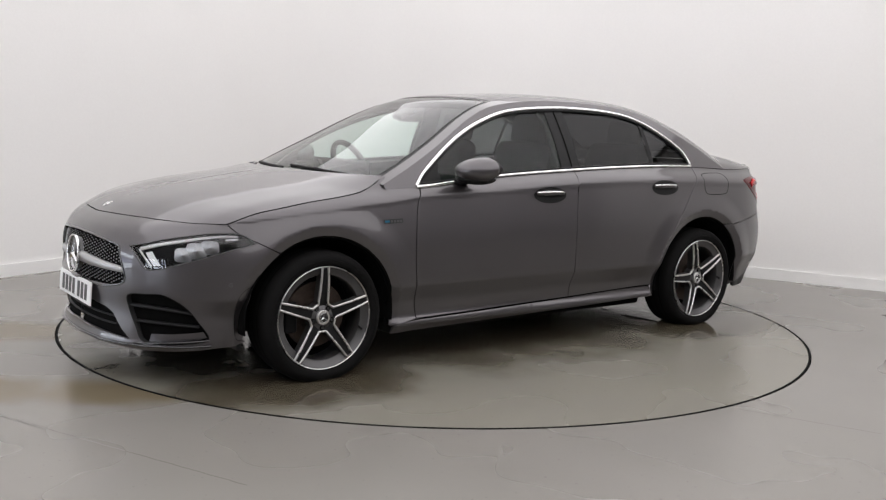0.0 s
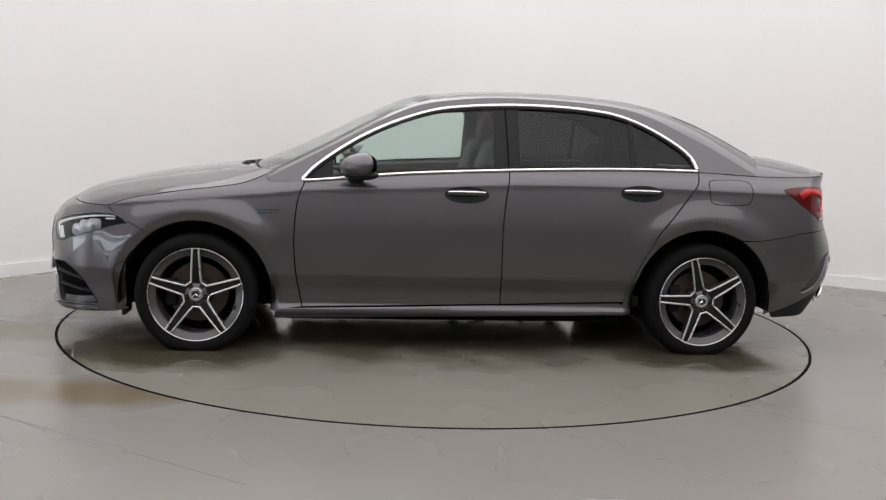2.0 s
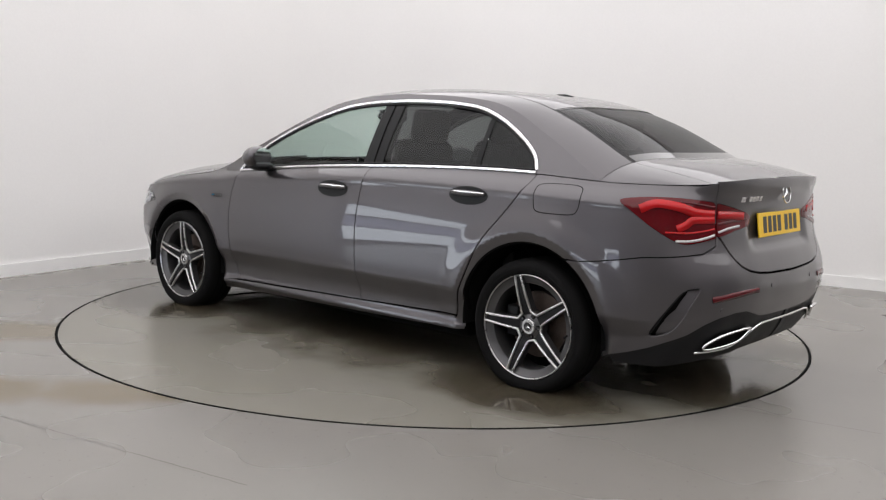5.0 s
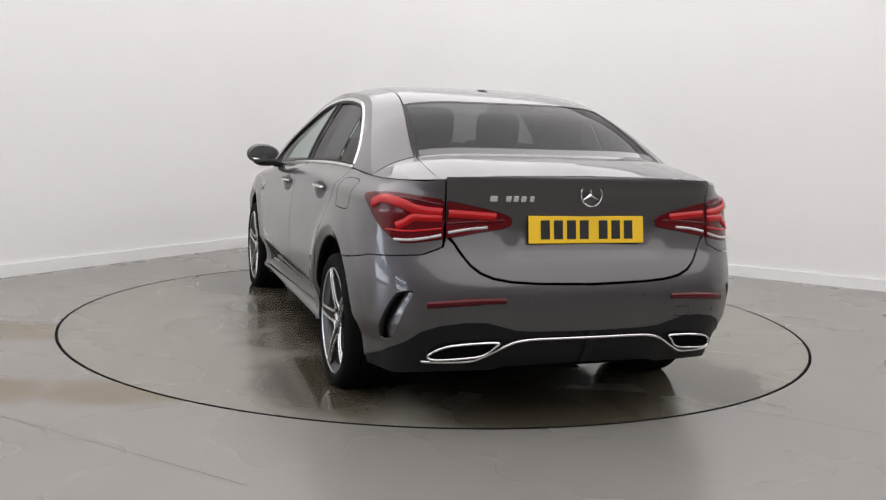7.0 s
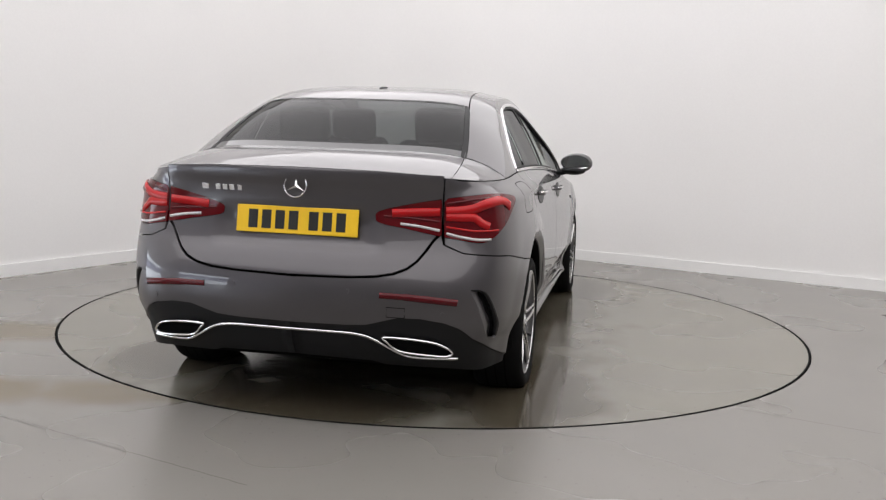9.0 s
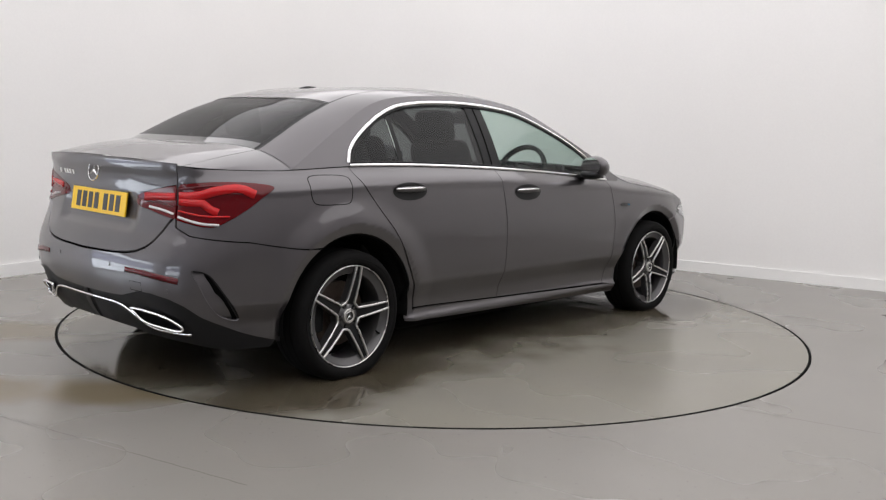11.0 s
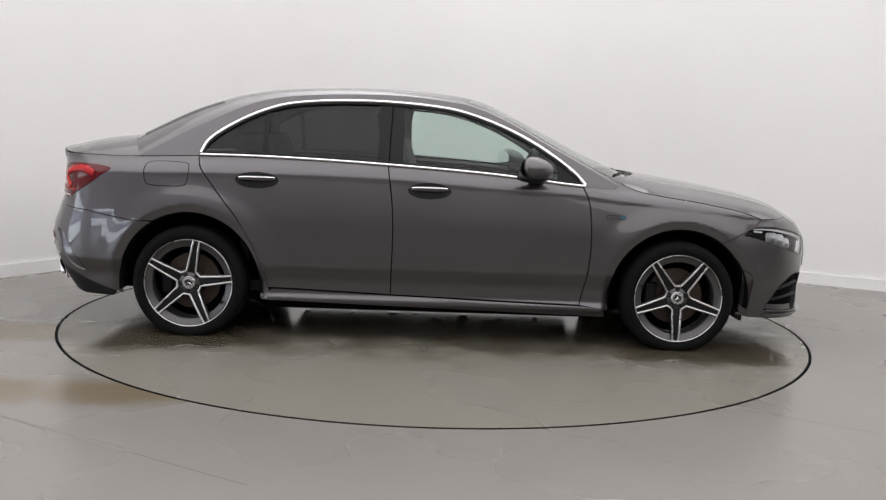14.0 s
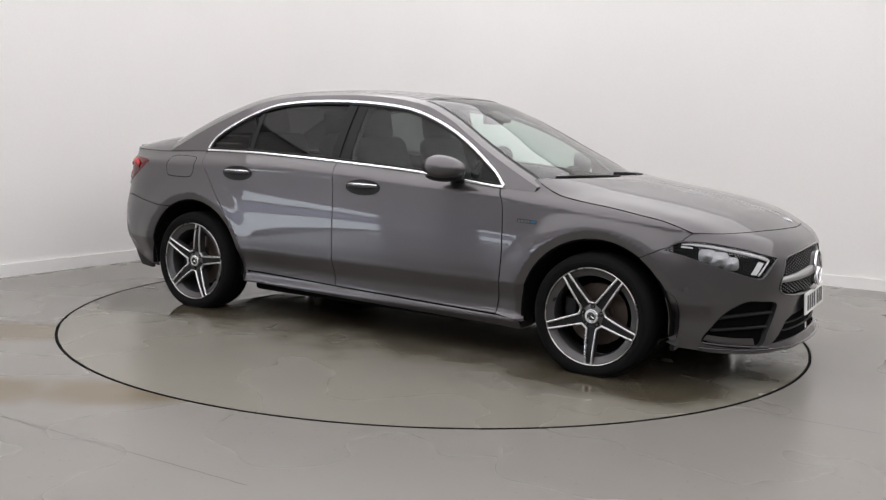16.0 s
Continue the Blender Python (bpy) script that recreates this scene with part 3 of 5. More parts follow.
tail_outer = [tuple(q) for q in TAIL if q[0] < 5.028] + [(5.028, 0.775), (5.028, 0.916)]
tail_outer = sorted(tail_outer, key=lambda q: math.atan2(q[1] - 0.855, (q[0] - 4.89) * 0.5))
tail_inner = [tuple(q) for q in TAIL if q[0] > 5.036] + [(5.036, 0.781), (5.036, 0.913)]
tail_inner = sorted(tail_inner, key=lambda q: math.atan2(q[1] - 0.845, (q[0] - 5.15) * 0.4))
S_END = float(ALONG[-1])
NOSE_TOP = [(0.0, 0.752), (0.12, 0.755), (0.3, 0.757), (0.45, 0.757), (0.605, 0.755), (0.80, 0.752), (float(along_x(1.836)), 0.752)]
HEADLAMP = np.vstack([rounded([(0.478, 0.638), (0.530, 0.590), (0.575, 0.549), (0.600, 0.541), (0.640, 0.545), (0.756, 0.576), (0.930, 0.621), (1.108, 0.664)], 4)[:-1],
                      rounded([(1.108, 0.664), (1.067, 0.695), (1.006, 0.711), (0.881, 0.709), (0.767, 0.695), (0.660, 0.678), (0.560, 0.655), (0.478, 0.638)], 4)[:-1]])
GRILLE = rounded([(0.13, 0.664), (0.30, 0.650), (0.405, 0.632), (0.425, 0.60), (0.465, 0.50), (0.43, 0.462), (0.321, 0.442), (0.15, 0.437)], 4)
grille_half = [(0.0, 0.667)] + [tuple(q) for q in GRILLE] + [(0.0, 0.437)]
lower_half = [(0.0, 0.352), (0.16, 0.352), (0.30, 0.340), (0.355, 0.318), (0.42, 0.25), (0.468, 0.212), (0.30, 0.222), (0.0, 0.232)]
SIDE_INTAKE = rounded([(0.472, 0.418), (0.58, 0.432), (0.674, 0.432), (0.767, 0.383), (0.83, 0.31), (0.889, 0.232), (0.80, 0.212), (0.56, 0.205), (0.505, 0.278), (0.468, 0.354)], 4, True)
CURTAIN = rounded([(1.031, 0.227), (1.020, 0.33), (1.030, 0.42), (1.060, 0.455), (1.098, 0.462), (1.080, 0.35), (1.073, 0.225)], 4, True)
bumper_half = (NOSE_TOP + xz(list(SEAM_FRONT[::-1])) + xz(arch(*FRONT_ARCH, 53, -12, 12)) + xz([(1.735, 0.205), (1.80, 0.190), (1.95, 0.178)])
               + [(0.60, 0.168), (0.30, 0.168), (0.0, 0.172)])
DIFFUSER_TOP = [(4.62, 0.235), (4.70, 0.262), (4.76, 0.288), (4.83, 0.325), (4.907, 0.362), (4.97, 0.410), (5.028, 0.436), (5.11, 0.452), (5.199, 0.452), (5.26, 0.435), (5.32, 0.418), (5.41, 0.412), (S_END, 0.410)]
rear_half = xz([(-1.775, 0.222)] + arch(*REAR_ARCH, 191, 122, 18)) + xz(SEAM_REAR) + [(4.955, 0.712), (5.03, 0.745), (5.038, 0.785), (5.066, 0.758), (5.094, 0.715), (5.127, 0.676), (5.167, 0.645), (5.218, 0.625), (5.29, 0.612), (5.40, 0.605), (S_END, 0.600)] + DIFFUSER_TOP[::-1]
VENT = rounded([(4.868, 0.553), (4.935, 0.570), (4.905, 0.500), (4.870, 0.420), (4.825, 0.362), (4.765, 0.352), (4.818, 0.470)], 4, True)
lid_half = [(5.0315, 1.020), (5.0335, 0.84), (5.040, 0.800), (5.070, 0.764), (5.099, 0.720), (5.131, 0.682), (5.170, 0.652), (5.22, 0.632), (5.29, 0.619), (5.40, 0.611), (S_END, 0.607), (S_END, 1.034), (5.4, 1.032), (5.2, 1.027)]


def deeper(depth, f=skin):
    """The same surface set in by some depth."""
    def g(a, b):
        p = f(a, b)
        return p - normals_of(f, np.atleast_1d(a), np.atleast_1d(b), outward(np.atleast_2d(p))).reshape(p.shape) * depth
    return g


# ---- the painted panels ----
def cut(points, holes=(), gap=GAP, **k):
    return patch(shrunk(resampled(points, 0.03), gap), holes, **k)


for name, outline in (("front_door", front_door), ("rear_door", rear_door)):
    pair(name, cut(xz(outline), step=0.016), M["paint"])
pair("front_wing", cut(xz(fender), step=0.012), M["paint"])
pair("rear_wing", cut(quarter_sz, [tail_outer], step=0.012), M["paint"])
SILL = [(0.965, 0.168), (0.955, 0.215), (0.89, 0.232), (0.81, 0.235), (0.3, 0.246), (-0.3, 0.262), (-0.92, 0.279), (-0.985, 0.245), (-0.99, 0.215), (-0.4, 0.198), (0.3, 0.182)]
pair("sill", cut(xz(SILL)), M["paint"])


def half_panel(outline, holes, gap, seam):
    """Half of a panel that crosses the car's middle: shrunk by the gap but for the middle line at way seam."""
    p = shrunk(resampled(outline, 0.03), gap)
    p[:, 0] = np.where(np.abs(p[:, 0] - seam) < gap * 1.6, seam, p[:, 0])
    g = patch(p, holes, step=0.015)
    return joined(g, flipped(g))


# the openings on the middle line belong to the outline itself
front_outline = bumper_half + lower_half[::-1] + grille_half[::-1]
put("front_bumper", half_panel(front_outline, [HEADLAMP, SIDE_INTAKE, CURTAIN], 0.0012, 0.0), M["paint"])
put("rear_bumper", half_panel(rear_half, [VENT], 0.002, S_END), M["paint"])
put("boot_lid_face", half_panel(lid_half, [tail_inner], 0.002, S_END), M["paint"])


# ---- bonnet and boot lid: sheets between four edges ----
def coons(lead, trail, edge, mid):
    """A sheet between the edges lead(b), trail(b), edge(a) and mid(a)."""
    def f(a, b):
        a, b = np.asarray(a, float), np.asarray(b, float)
        A, B = a[..., None], b[..., None]
        zero, one = np.zeros_like(a), np.ones_like(a)
        return ((1 - A) * lead(b) + A * trail(b) + (1 - B) * edge(a) + B * mid(a)
                - ((1 - A) * (1 - B) * lead(zero) + A * (1 - B) * trail(zero) + (1 - A) * B * lead(one) + A * B * trail(one)))
    return f


def through_points(points):
    """A curve on 0 to 1 through places in space."""
    p = rounded(points, 12)
    d = np.concatenate([[0], np.cumsum(np.linalg.norm(np.diff(p, axis=0), axis=1))])
    d /= d[-1]
    return lambda q: np.stack([np.interp(q, d, p[:, k]) for k in range(3)], -1)


nose_curve = through_points(skin(np.array([q[0] for q in NOSE_TOP][::-1]), np.array([q[1] for q in NOSE_TOP][::-1])))
wing_curve = through_points(skin(along_x(FENDER_TOP[:, 0]), FENDER_TOP[:, 1]))
corner = wing_curve(np.array(1.0))
cowl_curve = through_points([tuple(corner), (1.07, 0.60, 0.962), (1.15, 0.40, 0.964), (1.195, 0.2, 0.965), (1.205, 0, 0.965)])
bonnet_mid = through_points([tuple(nose_curve(np.array(1.0))), (2.04, 0, 0.812), (1.9, 0, 0.852), (1.68, 0, 0.898), (1.46, 0, 0.932), (1.34, 0, 0.949), (1.205, 0, 0.965)])
bonnet_plain = coons(nose_curve, cowl_curve, wing_curve, bonnet_mid)


def bonnet_sheet(a, b):
    p = bonnet_plain(a, b)
    b1 = np.clip(b, 0, 1)
    ridge = (0.005 * np.exp(-((b - 0.30 - 0.10 * (1 - a)) / 0.08) ** 2) + 0.11 * b1 * (1 - b1) ** 1.2 * (0.35 + 0.65 * np.clip(a, 0, 1))) * np.clip(1 - (2 * a - 1) ** 4, 0, 1)
    p[..., 2] += ridge
    return p


half = grid(bonnet_sheet, 0.0035, 0.995, 34, 0.003, 1.0, 30)
put("bonnet", joined(half, flipped(half)), M["paint"])

# ---- cabin: side sheets up to the rail, and the sheet from rail to rail over the top ----
RAIL = [(1.0, 0.918), (0.66, 1.098), (0.33, 1.274), (0.08, 1.350), (-0.35, 1.382), (-0.95, 1.342), (-1.32, 1.196), (-1.68, 0.998)]
CREST = [(1.185, 0.945), (0.80, 1.115), (0.42, 1.304), (0.18, 1.390), (-0.35, 1.430), (-1.03, 1.396), (-1.44, 1.293), (-1.84, 1.104)]


def cabin_side(x, z):
    x, z = np.asarray(x, float), np.asarray(z, float)
    zb = BELT(x)
    y0 = skin(along_x(x), zb)[..., 1]
    d = z - zb
    return np.stack([x + 0 * z, y0 - 0.40 * d - 0.42 * d * np.abs(d), z + 0 * x], -1)


RU = [spline(list(enumerate(q))) for q in zip(*RAIL)]
CU = [spline(list(enumerate(q))) for q in zip(*CREST)]


def roof_sheet(u, w):
    """From the rail (w = 0) to the middle (w = 1), from the screen's foot (u = 0) to the back window's foot (u = 7)."""
    u, w = np.asarray(u, float), np.asarray(w, float)
    xr, zr, xc, zc = RU[0](u), RU[1](u), CU[0](u), CU[1](u)
    yr = cabin_side(xr, zr)[..., 1]
    t = np.clip(w, -0.05, 1.05)
    return np.stack([xr + (xc - xr) * (1 - (1 - t) ** 2), yr * (1 - t), zr + (zc - zr) * (1 - np.abs(1 - t) ** np.interp(u, [0, 3, 4, 5, 7], [2.4, 3.0, 3.4, 5.0, 6.0]))], -1)


us = np.linspace(0, 7, 71)
rail_xz = np.stack([RU[0](us), RU[1](us)], -1)
DLO = rounded([(0.818, 0.915), (0.745, 0.990), (0.583, 1.104), (0.42, 1.192), (0.257, 1.258), (0.09, 1.306), (-0.10, 1.330), (-0.294, 1.341), (-0.434, 1.343), (-0.602, 1.339),
               (-0.745, 1.329), (-0.90, 1.306), (-1.053, 1.252), (-1.205, 1.169), (-1.30, 1.094), (-1.336, 1.026)], 5)
dlo_low = belt_line(-1.32, 0.80, 30, -0.004)
dlo = [tuple(q) for q in DLO] + dlo_low
side_outline = [tuple(q) for q in rail_xz] + belt_line(-1.66, 0.99, 34, -0.001)
pair("cabin_frame", patch(side_outline, [dlo], cabin_side, 0.025, 0.0), M["paint"])


def edge_w(u):
    """How far in from the rail the roof's and the screens' edges lie."""
    return np.interp(u, [0, 2.7, 3.5, 5, 5.7, 7], [0.085, 0.110, 0.185, 0.195, 0.212, 0.222])


def strip_sheet(u, v):
    return roof_sheet(u, v * (edge_w(u) - 0.006))


def mid_sheet(u, v):
    e = edge_w(u) + 0.004
    return roof_sheet(u, e + (1 - e) * np.asarray(v))


def middle(name, u0, u1, n, v0, lift, material, label=""):
    half = grid(mid_sheet, u0, u1, n, v0, 1.0, 24, lift)
    return put(name, joined(half, flipped(half)), material, None, label)


pair("roof_rail", grid(strip_sheet, 0.0, 7.0, 84, 0.0, 1.0, 8), M["paint"])
middle("roof", 3.0, 5.68, 34, 0.0, 0.0, M["paint"])
middle("headlining", 2.98, 5.70, 34, -0.02, -0.008, M["trim"], "dark roof lining")
WINDSCREEN = middle("windscreen", 0.06, 2.985, 26, 0.01, -0.003, M["screen"], "clear curved windscreen")
REAR_SCREEN = middle("rear_window", 5.70, 6.93, 22, 0.01, -0.003, M["tinted"], "dark tinted rear window")
for u0, u1 in ((0.0, 2.985), (5.69, 7.0)):
    pair("screen_seal", grid(mid_sheet, u0, u1, 40, -0.012, 0.030, 2, -0.0015), M["black"])
pair("roof_seam", grid(mid_sheet, 2.98, 5.70, 36, -0.012, 0.004, 2, -0.003), M["dark"])
for u0, u1 in ((2.93, 3.0), (5.675, 5.705), (6.88, 7.0), (0.0, 0.10)):
    middle("screen_band", u0, u1, 3, 0.0, -0.0015, M["gloss"], "black screen edge band")

# boot deck
tail_pts = [(float(s), float(z)) for s, z in ((4.80, 1.0), (4.9, 1.004), (5.03, 1.012), (5.2, 1.027), (5.4, 1.032), (S_END, 1.034))]
foot_curve = lambda b: roof_sheet(np.full_like(np.asarray(b, float), 7.0), np.asarray(b, float))
lip_curve = through_points(skin(np.array([q[0] for q in tail_pts]), np.array([q[1] for q in tail_pts])))
hips = np.linspace(-1.68, float(np.interp(4.80, ALONG, PLAN[:, 0])), 10)
hip_curve = through_points(skin(along_x(hips), BELT(hips)))
deck_mid = through_points([tuple(foot_curve(np.array(1.0))), (-1.98, 0, 1.084), (-2.1, 0, 1.062), tuple(lip_curve(np.array(1.0)))])
deck_plain = coons(foot_curve, lip_curve, hip_curve, deck_mid)


def deck_sheet(a, b):
    p = deck_plain(a, b)
    p[..., 2] += 0.010 * (1 - (1 - np.clip(b, 0, 1)) ** 2) * np.sin(np.pi * np.clip(a, 0, 1))
    return p


half = grid(deck_sheet, 0.012, 1.0, 26, 0.2325, 1.0, 22)
put("boot_lid", joined(half, flipped(half)), M["paint"])
pair("rear_haunch", grid(deck_sheet, 0.0, 1.0, 26, 0.0, 0.229, 10), M["paint"])

# dark inner body under the gaps
inner = patch(xz([(0.99, 0.21)] + arch(*FRONT_ARCH, 180, -8)) + [(1.0, 0.2), (0.5, 0.2), (0.02, 0.2), (0.02, 0.70), (0.95, 0.70)] + xz([(1.7, 0.74), (1.3, 0.82), (0.9, 0.87), (0.0, 0.93), (-1.3, 0.96), (-1.8, 0.95)])
              + [(5.06, 0.95), (5.08, 0.66), (S_END - 0.02, 0.64), (S_END - 0.02, 0.25), (4.9, 0.25)] + xz(arch(*REAR_ARCH, 188, 0) + [(-0.97, 0.2)]), (), deeper(0.024), 0.06, 0.0)
pair("inner_body", inner, M["dark"], "black inner body behind the panel gaps")

# ---- side windows, pillars and chrome ----
def glass_part(name, outline, material, label):
    for g in (patch(outline, (), cabin_side, 0.05, 0.0, -0.010), flipped(patch(outline, (), cabin_side, 0.05, 0.0, -0.010))):
        put(name, g, material, None, label)


inner_dlo = shrunk(resampled(dlo, 0.02), 0.006)


def clip_x(poly, lo, hi):
    """The part of an outline between two places x."""
    p = [tuple(q) for q in poly]
    for bound, sign in ((lo, 1), (hi, -1)):
        out = []
        for (x1, y1), (x2, y2) in zip(p, p[1:] + p[:1]):
            in1, in2 = sign * (x1 - bound) >= 0, sign * (x2 - bound) >= 0
            if in1:
                out.append((x1, y1))
            if in1 != in2:
                t = (bound - x1) / (x2 - x1)
                out.append((bound, y1 + t * (y2 - y1)))
        p = out
    return p


glass_part("front_side_window", clip_x(inner_dlo, -0.205, 0.66), M["glass"], "clear front side window")
glass_part("rear_side_window", clip_x(inner_dlo, -0.965, -0.345), M["tinted"], "dark tinted rear side window")
glass_part("quarter_window", clip_x(inner_dlo, -1.33, -0.995), M["tinted"], "dark tinted quarter window")
for lo, hi, nm in ((-0.345, -0.205, "b_pillar"), (-0.995, -0.965, "window_divider"), (0.66, 0.82, "mirror_sail")):
    pair(nm, patch(clip_x(inner_dlo, lo, hi), (), cabin_side, 0.04, 0.0, -0.006), M["black"], "black pillar trim")
pair("pillar_gap", sweep(*on_skin([(-0.283 + 0.008 * k / 8, 0.99 + (1.325 - 0.99) * k / 8) for k in range(9)], -0.004, cabin_side), 0.006, 0.004), M["dark"])
top_path = [tuple(q) for q in DLO]
pair("window_surround", sweep(*on_skin(top_path, 0.001, cabin_side), 0.019, 0.012), M["chrome"], "bright chrome window surround")
pair("waist_strip", sweep(*on_skin(belt_line(-1.335, 0.818, 40, -0.004), 0.003, cabin_side), 0.015, 0.012), M["chrome"], "bright chrome waist strip")
pair("window_seal", sweep(*on_skin([tuple(q) for q in shrunk(resampled(dlo, 0.03), 0.014)], -0.004, cabin_side), 0.012, 0.010), M["black"])

# cowl, wipers
half = grid(lambda a, b: (1 - a[..., None]) * (cowl_curve(b) - np.array([0.01, 0, 0.018])) + a[..., None] * (roof_sheet(0 * b + 0.08, 0.04 + 0.96 * b) - np.array([0.0, 0, 0.008])), 0, 1, 4, 0, 1, 24)
put("cowl", joined(half, flipped(half)), M["black"], None, "black cowl panel")
for y0, y1, nm in ((0.62, 0.02, "wiper"), (0.0, -0.55, "wiper")):
    pts = [roof_sheet(np.array(0.09 + 0.012 * k), np.array(1 - abs(y0 + (y1 - y0) * k / 8) / 0.74)) * np.array([1, 1 if y0 + (y1 - y0) * k / 8 >= 0 else -1, 1]) + np.array([0.0, 0, 0.001]) for k in range(9)]
    put(nm, sweep(pts, (0.4, 0, 1), 0.012, 0.014), M["black"], None, "black wiper")
put("roof_sensor", sweep([(-1.03, 0, 1.393), (-0.98, 0, 1.40), (-0.93, 0, 1.405)], (0, 0, 1), [0.01, 0.03, 0.03], [0.012, 0.02, 0.01]), M["black"])

# ---- door handles, badges, flap lines ----
for x, z, nm in ((-0.050, 0.860, "door_handle"), (-1.005, 0.890, "door_handle")):
    for side in (1, -1):
        # no hollow is cut: a dark oval on the door paints the cup's shade
        oval = [(float(along_x(x + 0.120 * math.cos(t))), z - 0.004 + 0.045 * math.sin(t)) for t in np.linspace(0, 2 * math.pi, 28, endpoint=False)]
        g = patch(oval, (), skin, 0.012, 0.0, 0.002)
        path = [(x + q, z + 0.006) for q in np.linspace(-0.098, 0.098, 13)]
        p, n = on_skin(xz(path), 0.022)
        p = p - n * (0.020 * np.linspace(-1, 1, 13)[:, None] ** 4)
        h = sweep(p, n, 0.027 - 0.010 * np.linspace(-1, 1, 13) ** 4, 0.018)
        c = sweep(p + n * 0.010 + np.array([0, 0, 0.004]), n, 0.008, 0.005)
        gs = [g, h, c] if side > 0 else [flipped(q) for q in (g, h, c)]
        handle = put(nm, gs[1], M["paint"])
        put("handle_cup", gs[0], M["cup"], handle, "flat dark oval behind the handle, with the recess's shade put into its colour")
        put("handle_strip", gs[2], M["chrome"], handle, "chrome handle strip")


def ring_line(points, wide, lift=-0.0005):
    p, n = on_skin([tuple(q) for q in points] + [tuple(points[0])], lift)
    return sweep(p, n, wide, 0.002)


FLAP = rounded([(-1.385, 0.935), (-1.40, 0.965), (-1.50, 0.972), (-1.61, 0.966), (-1.632, 0.93), (-1.625, 0.865), (-1.595, 0.842), (-1.50, 0.838), (-1.415, 0.842), (-1.39, 0.87)], 5, True)
pair("filler_flap_gap", ring_line(xz(FLAP), 0.0045), M["dark"], "thin dark gap round the filler flap")
bdg = patch(xz([(1.045, 0.733), (0.935, 0.737), (0.935, 0.758), (1.045, 0.754)]), (), skin, 0.01, 0.0, 0.003)
for gg in (bdg, flipped(bdg)):
    b = put("wing_badge", gg, M["ink"], None, "small dark wing badge with a blue field")
    sg = 1 if gg is bdg else -1
    for x0, x1, mt in ((1.04, 1.012, "badge"), (1.006, 0.994, "alloy"), (0.989, 0.977, "alloy"), (0.972, 0.958, "alloy"), (0.954, 0.942, "alloy")):
        q = patch(xz([(x0, 0.739), (x1, 0.740), (x1, 0.751), (x0, 0.750)]), (), skin, 0.01, 0.0, 0.0042)
        put("badge_bar", q if sg > 0 else flipped(q), M[mt], b)

# ---- front: lamps, grille, intakes ----
for side in (1, -1):
    turn = (lambda g: g) if side > 0 else flipped
    lamp = put("headlamp", turn(patch(HEADLAMP, (), deeper(0.045), 0.04, 0.0)), M["gloss"], None, "clear headlamp with a dark housing and silver reflectors")
    put("lens", turn(patch(shrunk(HEADLAMP, 0.003), (), skin, 0.04, 0.0, -0.002)), M["headlens"], lamp, "clear lens")
    wallp, walln = on_skin([tuple(q) for q in HEADLAMP] + [tuple(HEADLAMP[0])], -0.022)
    put("housing", turn(sweep(wallp, walln, 0.006, 0.046)), M["gloss"], lamp)
    arm = patch([(0.566, 0.618), (0.602, 0.626), (0.652, 0.564), (0.615, 0.560)], (), deeper(0.012), 0.02, 0.0)
    put("light_guide", turn(arm), M["white"], lamp, "white daytime light guide")
    edge = [(0.528 + 0.077 * k / 8, 0.630 - 0.072 * k / 8) for k in range(9)]
    put("light_guide", turn(sweep(*on_skin(edge, -0.012), 0.007, 0.008)), M["white"], lamp, "slim white light guide")
    brow = rounded([(0.535, 0.634), (0.642, 0.660), (0.743, 0.678), (0.861, 0.694), (0.97, 0.700), (1.03, 0.698)], 6)
    put("light_guide", turn(sweep(*on_skin([tuple(q) for q in brow], -0.014), np.linspace(0.016, 0.006, len(brow)), 0.012)), M["white"], lamp, "white daytime light guide")
    dash = patch([(0.974, 0.680), (1.034, 0.683), (1.032, 0.690), (0.976, 0.688)], (), deeper(0.010), 0.02, 0.0)
    put("light_guide", turn(dash), M["white"], lamp, "short white light guide")
    for s0, z0, r in ((0.757, 0.617, 0.040), (0.822, 0.637, 0.046), (0.892, 0.652, 0.040)):
        p, n = on_skin([(s0, z0)] * 2, 0)
        p = np.array([p[0] - n[0] * 0.04, p[0] - n[0] * 0.022, p[0] - n[0] * 0.014, p[0] - n[0] * 0.010])
        put("reflector", turn(sweep(p, np.array([0, 0, 1.0]), [r * 2, r * 2, r * 1.7, r * 0.9], [r * 1.6, r * 1.6, r * 1.2, r * 0.5])), M["reflector"], lamp, "silver lamp reflector")
    sealp, sealn = on_skin([tuple(q) for q in HEADLAMP[28:]] + [tuple(HEADLAMP[0])], -0.002)
    put("seal", turn(sweep(sealp, sealn, 0.007, 0.008)), M["gloss"], lamp, "black lamp seal")
    # side intake with two fins
    intake = put("side_intake", turn(patch(SIDE_INTAKE, (), deeper(0.06), 0.05, 0.0)), M["black"], None, "black side intake with two fins")
    wallp, walln = on_skin([tuple(q) for q in SIDE_INTAKE] + [tuple(SIDE_INTAKE[0])], -0.03)
    put("surround", turn(sweep(wallp, walln, 0.006, 0.064)), M["black"], intake)
    for z0, z1, s0, s1 in ((0.368, 0.345, 0.475, 0.795), (0.300, 0.285, 0.500, 0.835)):
        fin = [(s0 + (s1 - s0) * k / 10, z0 + (z1 - z0) * (k / 10) ** 2) for k in range(11)]
        put("fin", turn(sweep(*on_skin(fin, -0.026), 0.012, 0.045)), M["black"], intake)
    put("lower_shelf", turn(patch([(0.570, 0.211), (0.80, 0.218), (0.878, 0.234), (0.858, 0.262), (0.70, 0.250), (0.585, 0.246)], (), deeper(0.011), 0.03, 0.0)), M["paint"], intake, "grey painted lower shelf")
